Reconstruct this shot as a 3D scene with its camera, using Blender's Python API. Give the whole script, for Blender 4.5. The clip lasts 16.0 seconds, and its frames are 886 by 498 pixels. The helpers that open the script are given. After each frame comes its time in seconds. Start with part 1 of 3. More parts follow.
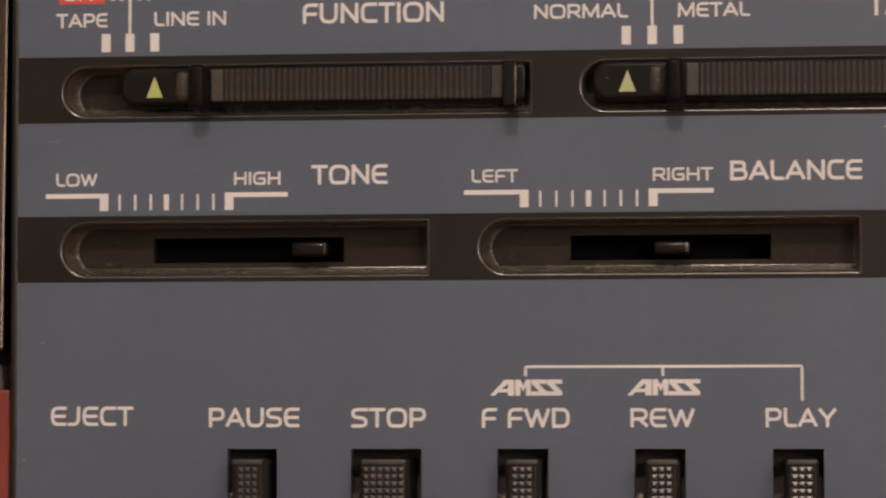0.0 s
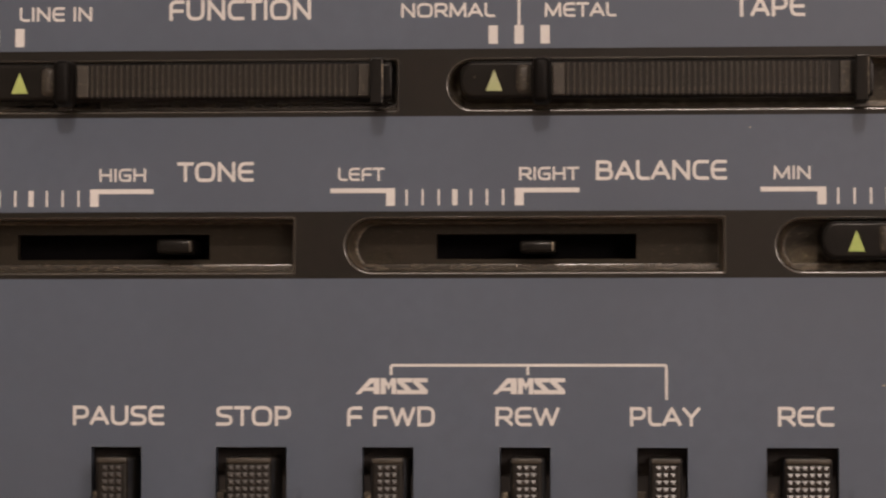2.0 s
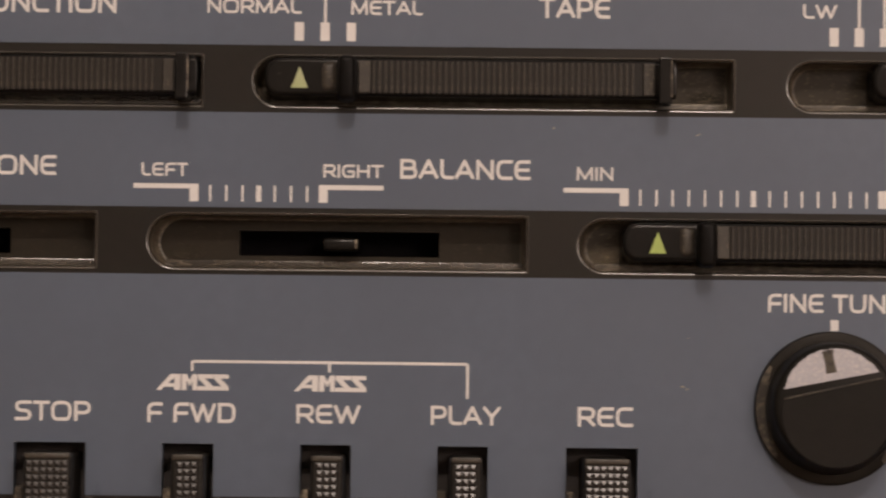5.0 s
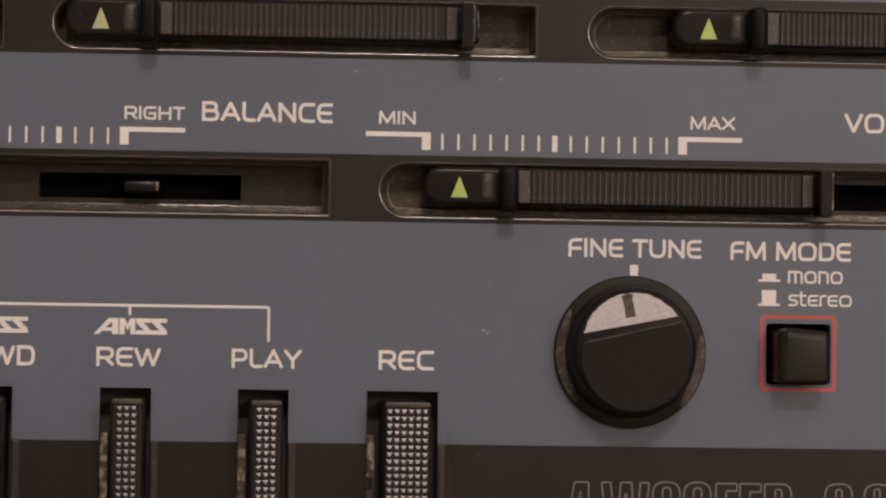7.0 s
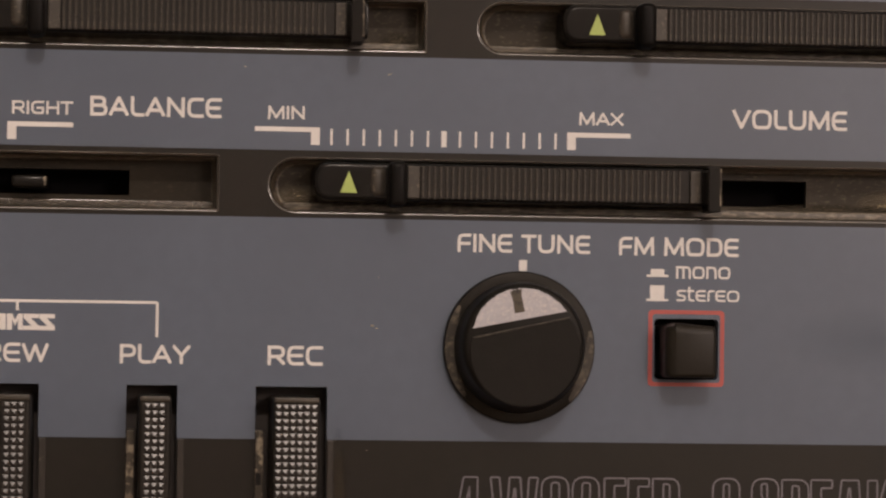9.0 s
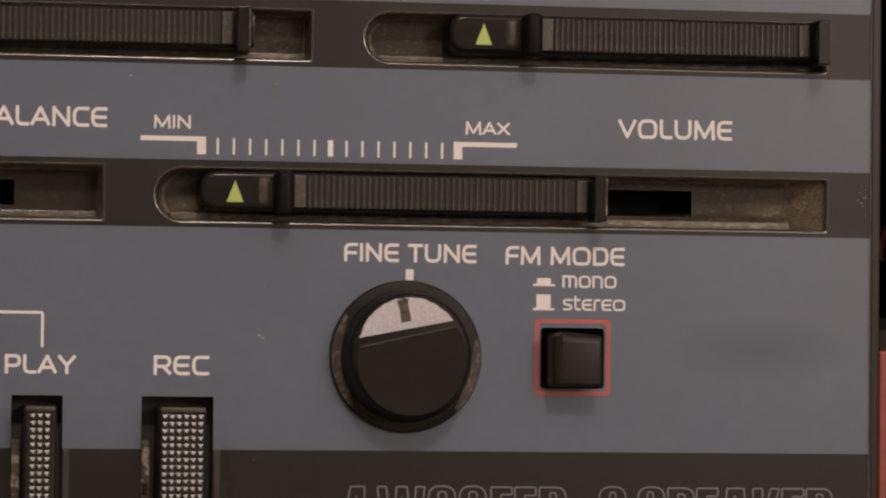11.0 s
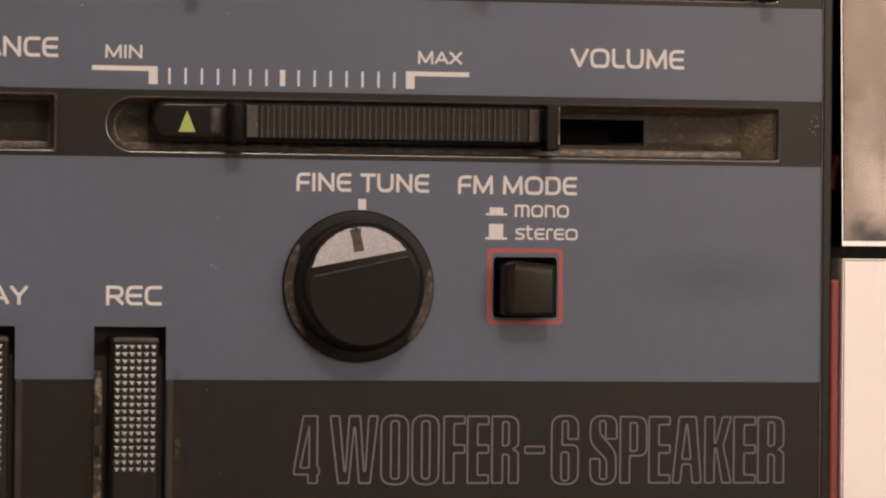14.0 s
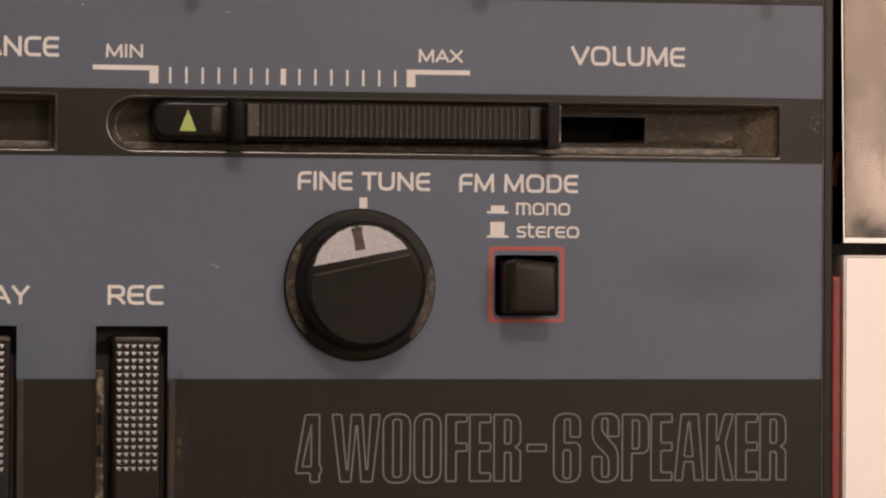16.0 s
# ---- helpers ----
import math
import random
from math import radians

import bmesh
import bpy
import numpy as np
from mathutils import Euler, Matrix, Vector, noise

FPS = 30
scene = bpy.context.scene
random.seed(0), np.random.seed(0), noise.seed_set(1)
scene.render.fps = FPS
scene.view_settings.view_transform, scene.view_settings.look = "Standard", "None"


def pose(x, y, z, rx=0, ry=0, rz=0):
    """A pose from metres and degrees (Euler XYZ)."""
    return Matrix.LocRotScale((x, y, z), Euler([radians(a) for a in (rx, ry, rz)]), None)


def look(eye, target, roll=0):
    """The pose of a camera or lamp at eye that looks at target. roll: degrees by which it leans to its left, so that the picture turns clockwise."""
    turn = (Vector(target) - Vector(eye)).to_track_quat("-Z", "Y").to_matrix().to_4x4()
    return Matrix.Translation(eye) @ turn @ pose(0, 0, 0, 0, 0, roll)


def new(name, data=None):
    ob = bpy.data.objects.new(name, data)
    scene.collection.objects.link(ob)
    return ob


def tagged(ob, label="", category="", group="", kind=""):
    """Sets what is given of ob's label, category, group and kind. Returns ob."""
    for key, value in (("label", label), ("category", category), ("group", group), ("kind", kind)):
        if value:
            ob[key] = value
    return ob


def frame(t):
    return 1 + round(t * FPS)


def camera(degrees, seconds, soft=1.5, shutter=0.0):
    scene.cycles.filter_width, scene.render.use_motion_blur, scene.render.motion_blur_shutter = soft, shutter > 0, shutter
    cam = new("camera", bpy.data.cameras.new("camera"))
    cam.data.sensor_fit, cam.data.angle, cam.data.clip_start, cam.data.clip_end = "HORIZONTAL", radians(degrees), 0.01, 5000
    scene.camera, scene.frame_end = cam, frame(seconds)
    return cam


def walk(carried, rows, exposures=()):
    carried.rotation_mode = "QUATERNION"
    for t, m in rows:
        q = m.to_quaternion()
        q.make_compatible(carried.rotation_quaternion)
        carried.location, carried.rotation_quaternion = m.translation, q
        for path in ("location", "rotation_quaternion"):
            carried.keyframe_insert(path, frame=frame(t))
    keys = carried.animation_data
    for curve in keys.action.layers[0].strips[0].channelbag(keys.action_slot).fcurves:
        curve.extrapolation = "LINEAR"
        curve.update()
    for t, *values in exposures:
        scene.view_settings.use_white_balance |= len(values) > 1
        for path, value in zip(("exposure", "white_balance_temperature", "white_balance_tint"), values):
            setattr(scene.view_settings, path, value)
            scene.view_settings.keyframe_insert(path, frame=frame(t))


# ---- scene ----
# Millimetres on the front of the machine: x to the right, z up from the middle of the lower slider band,
# h outwards. The table top lies at z = 0 of the world, BASE millimetres below.
BASE = 150.0
EYE = (0.04195, -0.37397, 0.13155)
cam = camera(16.654, 16.0, soft=2.2, shutter=0.7)
# seconds, yaw to the right, pitch, roll in degrees
ROWS = [
    (0, -6.407, 2.802, -0.110),
    (0.5, -5.726, 2.822, -0.065),
    (1, -5.075, 2.835, -0.029),
    (1.5, -4.626, 2.829, 0.039),
    (2, -3.870, 2.772, 0.035),
    (2.5, -3.244, 2.714, 0.078),
    (3, -2.402, 2.664, 0.210),
    (3.5, -1.725, 2.663, 0.171),
    (3.7, -1.633, 2.713, 0.180),
    (5.8, 1.765, 2.766, 0.854),
    (6, 2.332, 2.595, 0.854),
    (6.5, 3.242, 2.117, 0.851),
    (7, 3.625, 1.724, 0.807),
    (7.5, 3.973, 1.774, 0.771),
    (8, 4.634, 1.664, 0.966),
    (8.5, 5.286, 1.655, 0.857),
    (9, 5.725, 1.663, 0.774),
    (9.5, 6.304, 1.723, 0.762),
    (9.7, 6.614, 1.766, 0.760),
    (11.8, 8.205, 1.866, 0.580),
    (12, 8.269, 1.609, 0.568),
    (12.5, 8.397, 1.130, 0.457),
    (13, 8.639, 0.783, 0.414),
    (13.5, 8.729, 0.645, 0.363),
    (14, 8.781, 0.541, 0.525),
    (14.5, 8.789, 0.484, 0.460),
    (15, 8.777, 0.440, 0.431),
    (15.5, 8.772, 0.462, 0.386),
    (16, 8.755, 0.508, 0.325),
]


def aim(yaw, pitch, roll):
    a, b = radians(yaw), radians(pitch)
    way = Vector((math.sin(a) * math.cos(b), math.cos(a) * math.cos(b), math.sin(b)))
    return look(EYE, Vector(EYE) + way, roll)


walk(cam, [(t, aim(a, b, c)) for t, a, b, c in ROWS], [(0.0, 0.0), (16.0, 0.0)])

# ---------------------------------------------------------------- light
world = bpy.data.worlds.new("world")
scene.world = world
world.use_nodes = True
world.node_tree.nodes["Background"].inputs["Color"].default_value = (0.9, 0.8, 0.7, 1)
world.node_tree.nodes["Background"].inputs["Strength"].default_value = 0.02
bulb = bpy.data.lights.new("room_lamp", "POINT")
bulb.energy = 47.5
bulb.color = (1.0, 0.832, 0.732)
bulb.shadow_soft_size = 0.05
lamp = new("room_lamp", bulb)
lamp.location = (0.12, -1.75, 1.40)
# soft fill light added on the right, with no lamp behind it
fill_lamp = bpy.data.lights.new("right_fill_light", "POINT")
fill_lamp.energy = 47.0
fill_lamp.color = (1.0, 0.80, 0.715)
fill_lamp.shadow_soft_size = 0.26
glow = new("right_fill_light", fill_lamp)
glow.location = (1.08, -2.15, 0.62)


# ---------------------------------------------------------------- materials
def material(name, base, other=None, rough=0.5, metal=0.0, grain=900.0, amount=0.5, bump=0.0, bump_scale=3000.0,
             bump_depth=0.0001, spots=None, spot_scale=1500.0, spot_from=0.6, spot_to=0.7, spec=0.5, coat=0.0, rough_var=0.1, stretch=None):
    m = bpy.data.materials.new(name)
    m.use_nodes = True
    nt = m.node_tree
    b = nt.nodes["Principled BSDF"]
    b.inputs["Metallic"].default_value = metal
    b.inputs["Specular IOR Level"].default_value = spec
    b.inputs["Coat Weight"].default_value = coat
    co = nt.nodes.new("ShaderNodeTexCoord")
    out = co.outputs["Object"]
    if stretch:
        mp = nt.nodes.new("ShaderNodeMapping")
        mp.inputs["Scale"].default_value = stretch
        nt.links.new(out, mp.inputs["Vector"])
        out = mp.outputs["Vector"]

    def noise_tex(scale, detail=4.0):
        n = nt.nodes.new("ShaderNodeTexNoise")
        n.inputs["Scale"].default_value = scale
        n.inputs["Detail"].default_value = detail
        nt.links.new(out, n.inputs["Vector"])
        return n.outputs["Fac"]

    def ramp(src, a, z):
        r = nt.nodes.new("ShaderNodeMapRange")
        r.inputs["From Min"].default_value, r.inputs["From Max"].default_value = a, z
        nt.links.new(src, r.inputs["Value"])
        return r.outputs["Result"]

    def mix(fac, a, z):
        n = nt.nodes.new("ShaderNodeMix")
        n.data_type = "RGBA"
        nt.links.new(fac, n.inputs[0])
        for sock, v in ((n.inputs[6], a), (n.inputs[7], z)):
            if isinstance(v, tuple):
                sock.default_value = (*v, 1)
            else:
                nt.links.new(v, sock)
        return n.outputs[2]

    other = other or tuple(c * 0.8 for c in base)
    half = tuple(a + (z - a) * amount for a, z in zip(base, other))
    col = mix(ramp(noise_tex(grain), 0.35, 0.65), base, half)
    col = mix(ramp(noise_tex(grain / 14, 3.0), 0.4, 0.7), col, other)
    if spots:
        col = mix(ramp(noise_tex(spot_scale, 6.0), spot_from, spot_to), col, spots)
    nt.links.new(col, b.inputs["Base Color"])
    r = nt.nodes.new("ShaderNodeMapRange")
    r.inputs["To Min"].default_value, r.inputs["To Max"].default_value = max(rough - rough_var, 0.02), min(rough + rough_var, 1)
    nt.links.new(noise_tex(grain / 3), r.inputs["Value"])
    nt.links.new(r.outputs["Result"], b.inputs["Roughness"])
    if bump:
        bp = nt.nodes.new("ShaderNodeBump")
        bp.inputs["Strength"].default_value = bump
        bp.inputs["Distance"].default_value = bump_depth
        nt.links.new(noise_tex(bump_scale), bp.inputs["Height"])
        nt.links.new(bp.outputs["Normal"], b.inputs["Normal"])
    return m


BLUE = material("blue_grey_paint", (0.0885, 0.113, 0.1575), (0.0796, 0.1006, 0.139), rough=0.37, grain=500, bump=0.12, bump_scale=4000, spec=0.42, rough_var=0.06)
BAND = material("black_satin_print", (0.0098, 0.0087, 0.0070), (0.0132, 0.0115, 0.0091), rough=0.34, grain=600, bump=0.1, spec=0.26, rough_var=0.05)
TRAY = material("dusty_black_plastic", (0.045, 0.038, 0.028), (0.07, 0.059, 0.042), rough=0.4, grain=2200, bump=0.25,
                spots=(0.24, 0.205, 0.15), spot_scale=3000, spot_from=0.44, spot_to=0.80, spec=0.5, stretch=(0.3, 1, 1))
CLEAN = material("clean_black_plastic", (0.024, 0.0205, 0.0152), (0.034, 0.0287, 0.021), rough=0.2, grain=2200, bump=0.2,
                 spots=(0.13, 0.11, 0.08), spot_scale=3000, spot_from=0.52, spot_to=0.85, spec=0.9, stretch=(0.3, 1, 1))
DUSTY_FLOOR = material("dusty_tray_plastic", (0.03, 0.0255, 0.0185), (0.042, 0.0355, 0.026), rough=0.42, grain=2000, bump=0.12,
                       spots=(0.13, 0.11, 0.075), spot_scale=2600, spot_from=0.55, spot_to=0.85, spec=0.15, stretch=(0.5, 1, 1))
FLOORING = material("black_tray_plastic", (0.023, 0.0197, 0.0147), (0.03, 0.0255, 0.019), rough=0.42, grain=2000, bump=0.12,
                    spots=(0.06, 0.05, 0.036), spot_scale=2600, spot_from=0.58, spot_to=0.9, spec=0.1, stretch=(0.4, 1, 1))
SCUFF = material("light_scuff", (0.15, 0.17, 0.23), (0.12, 0.14, 0.2), rough=0.6, grain=3000)
RIM = material("glossy_tray_rim", (0.018, 0.0155, 0.0125), (0.032, 0.0275, 0.021), rough=0.2, grain=1500, spec=1.0, rough_var=0.04)
HANDLE = material("matt_black_plastic", (0.0065, 0.0062, 0.006), (0.010, 0.0092, 0.0082), rough=0.17, grain=1200, bump=0.05, spec=0.2, rough_var=0.04)
RIB = material("rubbed_black_plastic", (0.034, 0.0298, 0.024), (0.046, 0.040, 0.0314), rough=0.44, grain=1500, bump=0.2, spec=0.45,
               spots=(0.19, 0.165, 0.12), spot_scale=2400, spot_from=0.58, spot_to=0.8)
# darker than the ribs: the shade between them is put into this colour
BED = material("rib_gap_shade_plastic", (0.010, 0.0088, 0.0072), (0.015, 0.013, 0.0103), rough=0.5, grain=1500, bump=0.2, spec=0.25)
GLOSSY = material("black_gloss_plastic", (0.008, 0.0074, 0.0076), (0.011, 0.010, 0.010), rough=0.25, grain=900, spec=0.22)
KEYBLACK = material("key_black_plastic", (0.0095, 0.0085, 0.0072), (0.014, 0.0125, 0.0105), rough=0.4, grain=900, bump=0.1, spec=0.2,
                    spots=(0.06, 0.052, 0.04), spot_scale=1300, spot_from=0.64, spot_to=0.85)
# highlight on the keys' top bevels, put into a lighter colour
KEYTOP = material("lit_key_edge", (0.05, 0.044, 0.035), (0.035, 0.031, 0.025), rough=0.4, grain=1200, bump=0.2, spec=0.4)
STUD = material("key_stud_plastic", (0.016, 0.0145, 0.014), (0.026, 0.023, 0.0215), rough=0.28, grain=1500, spec=0.42, rough_var=0.08)
WELL = material("dusty_well_plastic", (0.035, 0.030, 0.028), (0.05, 0.043, 0.038), rough=0.6, spec=0.3)
KNOB = material("worn_black_plastic", (0.0090, 0.0083, 0.0072), (0.0125, 0.0114, 0.0098), rough=0.4, grain=700, bump=0.18, spec=0.13)
RUBBED = material("rubbed_button_plastic", (0.010, 0.0088, 0.0066), (0.0135, 0.0117, 0.0088), rough=0.34, grain=900, bump=0.15, spec=0.22, rough_var=0.06)
BAR = material("cross_bar_plastic", (0.005, 0.0046, 0.0044), (0.007, 0.0064, 0.006), rough=0.4, grain=1200, bump=0.1, spec=0.08)
SKIRT = material("knob_skirt_plastic", (0.0105, 0.0092, 0.0072), (0.016, 0.0138, 0.0105), rough=0.42, grain=700, bump=0.2, spec=0.14)
CRUST = material("crusted_worn_plastic", (0.042, 0.035, 0.025), (0.018, 0.0155, 0.012), rough=0.6, grain=900, bump=0.5,
                 spots=(0.13, 0.112, 0.08), spot_scale=1500, spot_from=0.48, spot_to=0.75)
GROOVE = material("dirty_groove_plastic", (0.085, 0.072, 0.05), (0.05, 0.043, 0.03), rough=0.6, grain=900, bump=0.3,
                  spots=(0.02, 0.017, 0.013), spot_scale=900, spot_from=0.52, spot_to=0.62)
# near-black: the shade deep in the slots is put into this colour
VOID = material("slot_shade_black", (0.006, 0.0055, 0.0062), (0.008, 0.0075, 0.008), rough=0.8, spec=0.05)
HOLE = material("dark_inside", (0.010, 0.009, 0.009), (0.014, 0.012, 0.012), rough=0.7, spec=0.2)
WORN = material("worn_edge_plastic", (0.09, 0.075, 0.054), (0.025, 0.021, 0.017), rough=0.6, grain=700, bump=0.4,
                spots=(0.36, 0.31, 0.23), spot_scale=1100, spot_from=0.49, spot_to=0.66)
COLLAR = material("worn_collar_plastic", (0.012, 0.0105, 0.009), (0.03, 0.0255, 0.02), rough=0.35, grain=900, bump=0.3,
                  spots=(0.2, 0.17, 0.125), spot_scale=1100, spot_from=0.66, spot_to=0.8)
WHITE = material("white_print", (0.69, 0.685, 0.685), (0.62, 0.615, 0.61), rough=0.5, grain=1500, spec=0.3)
OUTLINE = material("grey_print", (0.15, 0.146, 0.168), (0.13, 0.127, 0.148), rough=0.5, grain=1500, spec=0.3)
RED = material("red_print", (0.60, 0.075, 0.05), (0.55, 0.07, 0.05), rough=0.45, grain=1500)
REDLINE = material("faded_red_print", (0.40, 0.075, 0.065), (0.35, 0.07, 0.06), rough=0.45, grain=1500)
REDTRIM = material("red_trim_plastic", (0.23, 0.038, 0.028), (0.17, 0.029, 0.022), rough=0.4, grain=500, bump=0.3,
                   spots=(0.4, 0.2, 0.14), spot_scale=900, spot_from=0.68, spot_to=0.75)
GREEN = material("yellow_green_paint", (0.32, 0.44, 0.10), (0.40, 0.48, 0.15), rough=0.5, grain=2500)
PALEGREEN = material("faded_green_paint", (0.34, 0.40, 0.17), (0.40, 0.43, 0.25), rough=0.5, grain=2500)
# its dark streaky spots stand in for mottled reflections
SILVER = material("streaky_metal", (0.15, 0.132, 0.115), (0.115, 0.10, 0.087), rough=0.2, metal=1.0, grain=1000, bump=1.0, bump_scale=26, bump_depth=0.0005,
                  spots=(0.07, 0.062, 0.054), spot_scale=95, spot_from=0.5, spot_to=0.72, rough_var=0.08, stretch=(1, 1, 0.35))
PALE = material("pale_silver_paint", (0.90, 0.87, 0.86), (0.86, 0.825, 0.805), rough=0.38, metal=0.15, grain=200, spec=0.6)
INSERT = material("brushed_insert_metal", (0.40, 0.405, 0.445), (0.315, 0.32, 0.355), rough=0.4, metal=0.3, grain=1500, bump=0.3,
                  spots=(0.5, 0.48, 0.47), spot_scale=2600, spot_from=0.5, spot_to=0.7)
DUST = material("pale_lint", (0.42, 0.38, 0.31), (0.32, 0.29, 0.23), rough=0.9, grain=3000)
WALL = material("cream_wall_paint", (0.46, 0.43, 0.395), (0.42, 0.395, 0.36), rough=0.8, grain=20, bump=0.1, bump_scale=200)
CEIL = material("white_ceiling_paint", (0.78, 0.75, 0.70), (0.74, 0.71, 0.66), rough=0.9, grain=20)
FLOOR = material("beige_carpet", (0.34, 0.28, 0.22), (0.28, 0.23, 0.18), rough=0.95, grain=300, bump=0.5, bump_scale=800)
WOOD = material("brown_table_wood", (0.22, 0.12, 0.06), (0.13, 0.07, 0.035), rough=0.45, grain=60, stretch=(1, 8, 8))


def stain_or_reflection(m, x, z, wide, high, colour, amount, ragged=0.0):
    """A soft patch of colour, soiling or a painted reflection, round a place on the front; x, z, wide and high in
    millimetres.
    """
    nt = m.node_tree
    co = nt.nodes.new("ShaderNodeTexCoord")
    place = nt.nodes.new("ShaderNodeMapping")
    sx, sz = 2000 / wide, 2000 / high
    place.inputs["Location"].default_value = (-x / 1000 * sx, 0, -(z + BASE) / 1000 * sz)
    place.inputs["Scale"].default_value = (sx, 0, sz)
    nt.links.new(co.outputs["Object"], place.inputs["Vector"])
    way = place.outputs["Vector"]
    if ragged:
        n = nt.nodes.new("ShaderNodeTexNoise")
        n.inputs["Scale"].default_value, n.inputs["Detail"].default_value = 420.0, 6.0
        nt.links.new(co.outputs["Object"], n.inputs["Vector"])
        shift = nt.nodes.new("ShaderNodeVectorMath")
        shift.operation = "MULTIPLY_ADD"
        shift.inputs[1].default_value = (ragged, 0, ragged)
        nt.links.new(n.outputs["Color"], shift.inputs[0])
        nt.links.new(way, shift.inputs[2])
        way = shift.outputs["Vector"]
    ball = nt.nodes.new("ShaderNodeTexGradient")
    ball.gradient_type = "SPHERICAL"
    nt.links.new(way, ball.inputs["Vector"])
    fade = nt.nodes.new("ShaderNodeMath")
    fade.operation, fade.use_clamp = "MULTIPLY", True
    fade.inputs[1].default_value = amount
    nt.links.new(ball.outputs["Fac"], fade.inputs[0])
    blend = nt.nodes.new("ShaderNodeMix")
    blend.data_type = "RGBA"
    blend.inputs[7].default_value = (*colour, 1)
    paint = nt.nodes["Principled BSDF"].inputs["Base Color"]
    nt.links.new(paint.links[0].from_socket, blend.inputs[6])
    nt.links.new(fade.outputs["Value"], blend.inputs[0])
    nt.links.new(blend.outputs[2], paint)


# a dull smudge on the blue paint beside the push button; on the metal face, tarnish low down and two dull reflections
# painted above it
stain_or_reflection(BLUE, 134.4, -18.2, 26.0, 9.0, (0.052, 0.072, 0.105), 0.75)
stain_or_reflection(SILVER, 161.0, -11.0, 15.0, 9.0, (0.036, 0.035, 0.033), 1.5, 1.3)
stain_or_reflection(SILVER, 157.0, 17.0, 60.0, 40.0, (0.055, 0.047, 0.038), 1.6, 0.4)
stain_or_reflection(SILVER, 161.0, 4.0, 11.0, 20.0, (0.05, 0.045, 0.038), 1.3, 0.6)


# ---------------------------------------------------------------- helpers for shapes
def P(x, h, z):
    return Vector((x / 1000, -h / 1000, (z + BASE) / 1000))


def finish(name, bm, mat, smooth=False):
    bmesh.ops.recalc_face_normals(bm, faces=bm.faces)
    me = bpy.data.meshes.new(name)
    bm.to_mesh(me)
    bm.free()
    me.materials.append(mat)
    if smooth:
        for f in me.polygons:
            f.use_smooth = True
    return me


def part(name, bm, mat, parent=None, label="", smooth=False):
    ob = new(name, finish(name, bm, mat, smooth))
    ob.parent = parent
    return tagged(ob, label)


def block(x0, x1, h0, h1, z0, z1, bevel=0.0, segments=2, taper=0.0, bm=None):
    """A block from h0 out to h1, in millimetres; taper: how much its front face is drawn in on each side."""
    bm = bm or bmesh.new()
    back = [bm.verts.new(P(x, h0, z)) for x, z in ((x0, z0), (x1, z0), (x1, z1), (x0, z1))]
    front = [bm.verts.new(P(x, h1, z)) for x, z in ((x0 + taper, z0 + taper), (x1 - taper, z0 + taper), (x1 - taper, z1 - taper), (x0 + taper, z1 - taper))]
    faces = [bm.faces.new(back[::-1]), bm.faces.new(front)]
    faces += [bm.faces.new((back[i], back[(i + 1) % 4], front[(i + 1) % 4], front[i])) for i in range(4)]
    if bevel:
        edges = {e for f in faces for e in f.edges}
        bmesh.ops.bevel(bm, geom=list(edges), offset=bevel / 1000, segments=segments, profile=0.5, affect="EDGES")
    return bm


def rect(x0, x1, z0, z1):
    return [(x0, z0), (x1, z0), (x1, z1), (x0, z1)]


def ring(cx, cz, rx, rz=None, n=48, a0=0.0, a1=360.0):
    rz = rz or rx
    closed = abs(a1 - a0) >= 360
    k = n if closed else n - 1
    return [(cx + rx * math.cos(radians(a0 + (a1 - a0) * i / k)), cz + rz * math.sin(radians(a0 + (a1 - a0) * i / k))) for i in range(n)]


def round_rect(x0, x1, z0, z1, r, n=5):
    pts = []
    for cx, cz, a in ((x1 - r, z1 - r, 0), (x0 + r, z1 - r, 90), (x0 + r, z0 + r, 180), (x1 - r, z0 + r, 270)):
        pts += ring(cx, cz, r, n=n, a0=a, a1=a + 90)
    return pts


def plate(outer, holes, h1, thick):
    """A flat plate with holes through it; its front lies at h1."""
    bm = bmesh.new()
    loops = []
    for pts in [outer, *holes]:
        vs = [bm.verts.new(P(x, h1, z)) for x, z in pts]
        loops.append(vs)
        for i in range(len(vs)):
            bm.edges.new((vs[i], vs[(i + 1) % len(vs)]))
    bmesh.ops.triangle_fill(bm, use_beauty=True, use_dissolve=False, edges=list(bm.edges), normal=(0, -1, 0))
    for vs in loops:
        back = [bm.verts.new(v.co + Vector((0, thick / 1000, 0))) for v in vs]
        for i in range(len(vs)):
            j = (i + 1) % len(vs)
            bm.faces.new((vs[i], vs[j], back[j], back[i]))
    return bm


def skin(levels, cap_front=True, cap_back=False):
    """Loops of equal length, each (points, h), joined in order."""
    bm = bmesh.new()
    rows = [[bm.verts.new(P(x, h, z)) for x, z in pts] for pts, h in levels]
    n = len(rows[0])
    for a, b in zip(rows, rows[1:]):
        for i in range(n):
            bm.faces.new((a[i], a[(i + 1) % n], b[(i + 1) % n], b[i]))
    if cap_front:
        bm.faces.new(rows[-1])
    if cap_back:
        bm.faces.new(rows[0])
    return bm


def tray_outline(x0, x1, z0, z1, n=26):
    """Round at its left end, square with small corners at its right."""
    r = (z1 - z0) / 2
    pts = ring(x0 + r, z0 + r, r, n=n, a0=90, a1=270)
    return pts + ring(x1 - 0.3, z0 + 0.3, 0.3, n=4, a0=270, a1=360) + ring(x1 - 0.3, z1 - 0.3, 0.3, n=4, a0=0, a1=90)


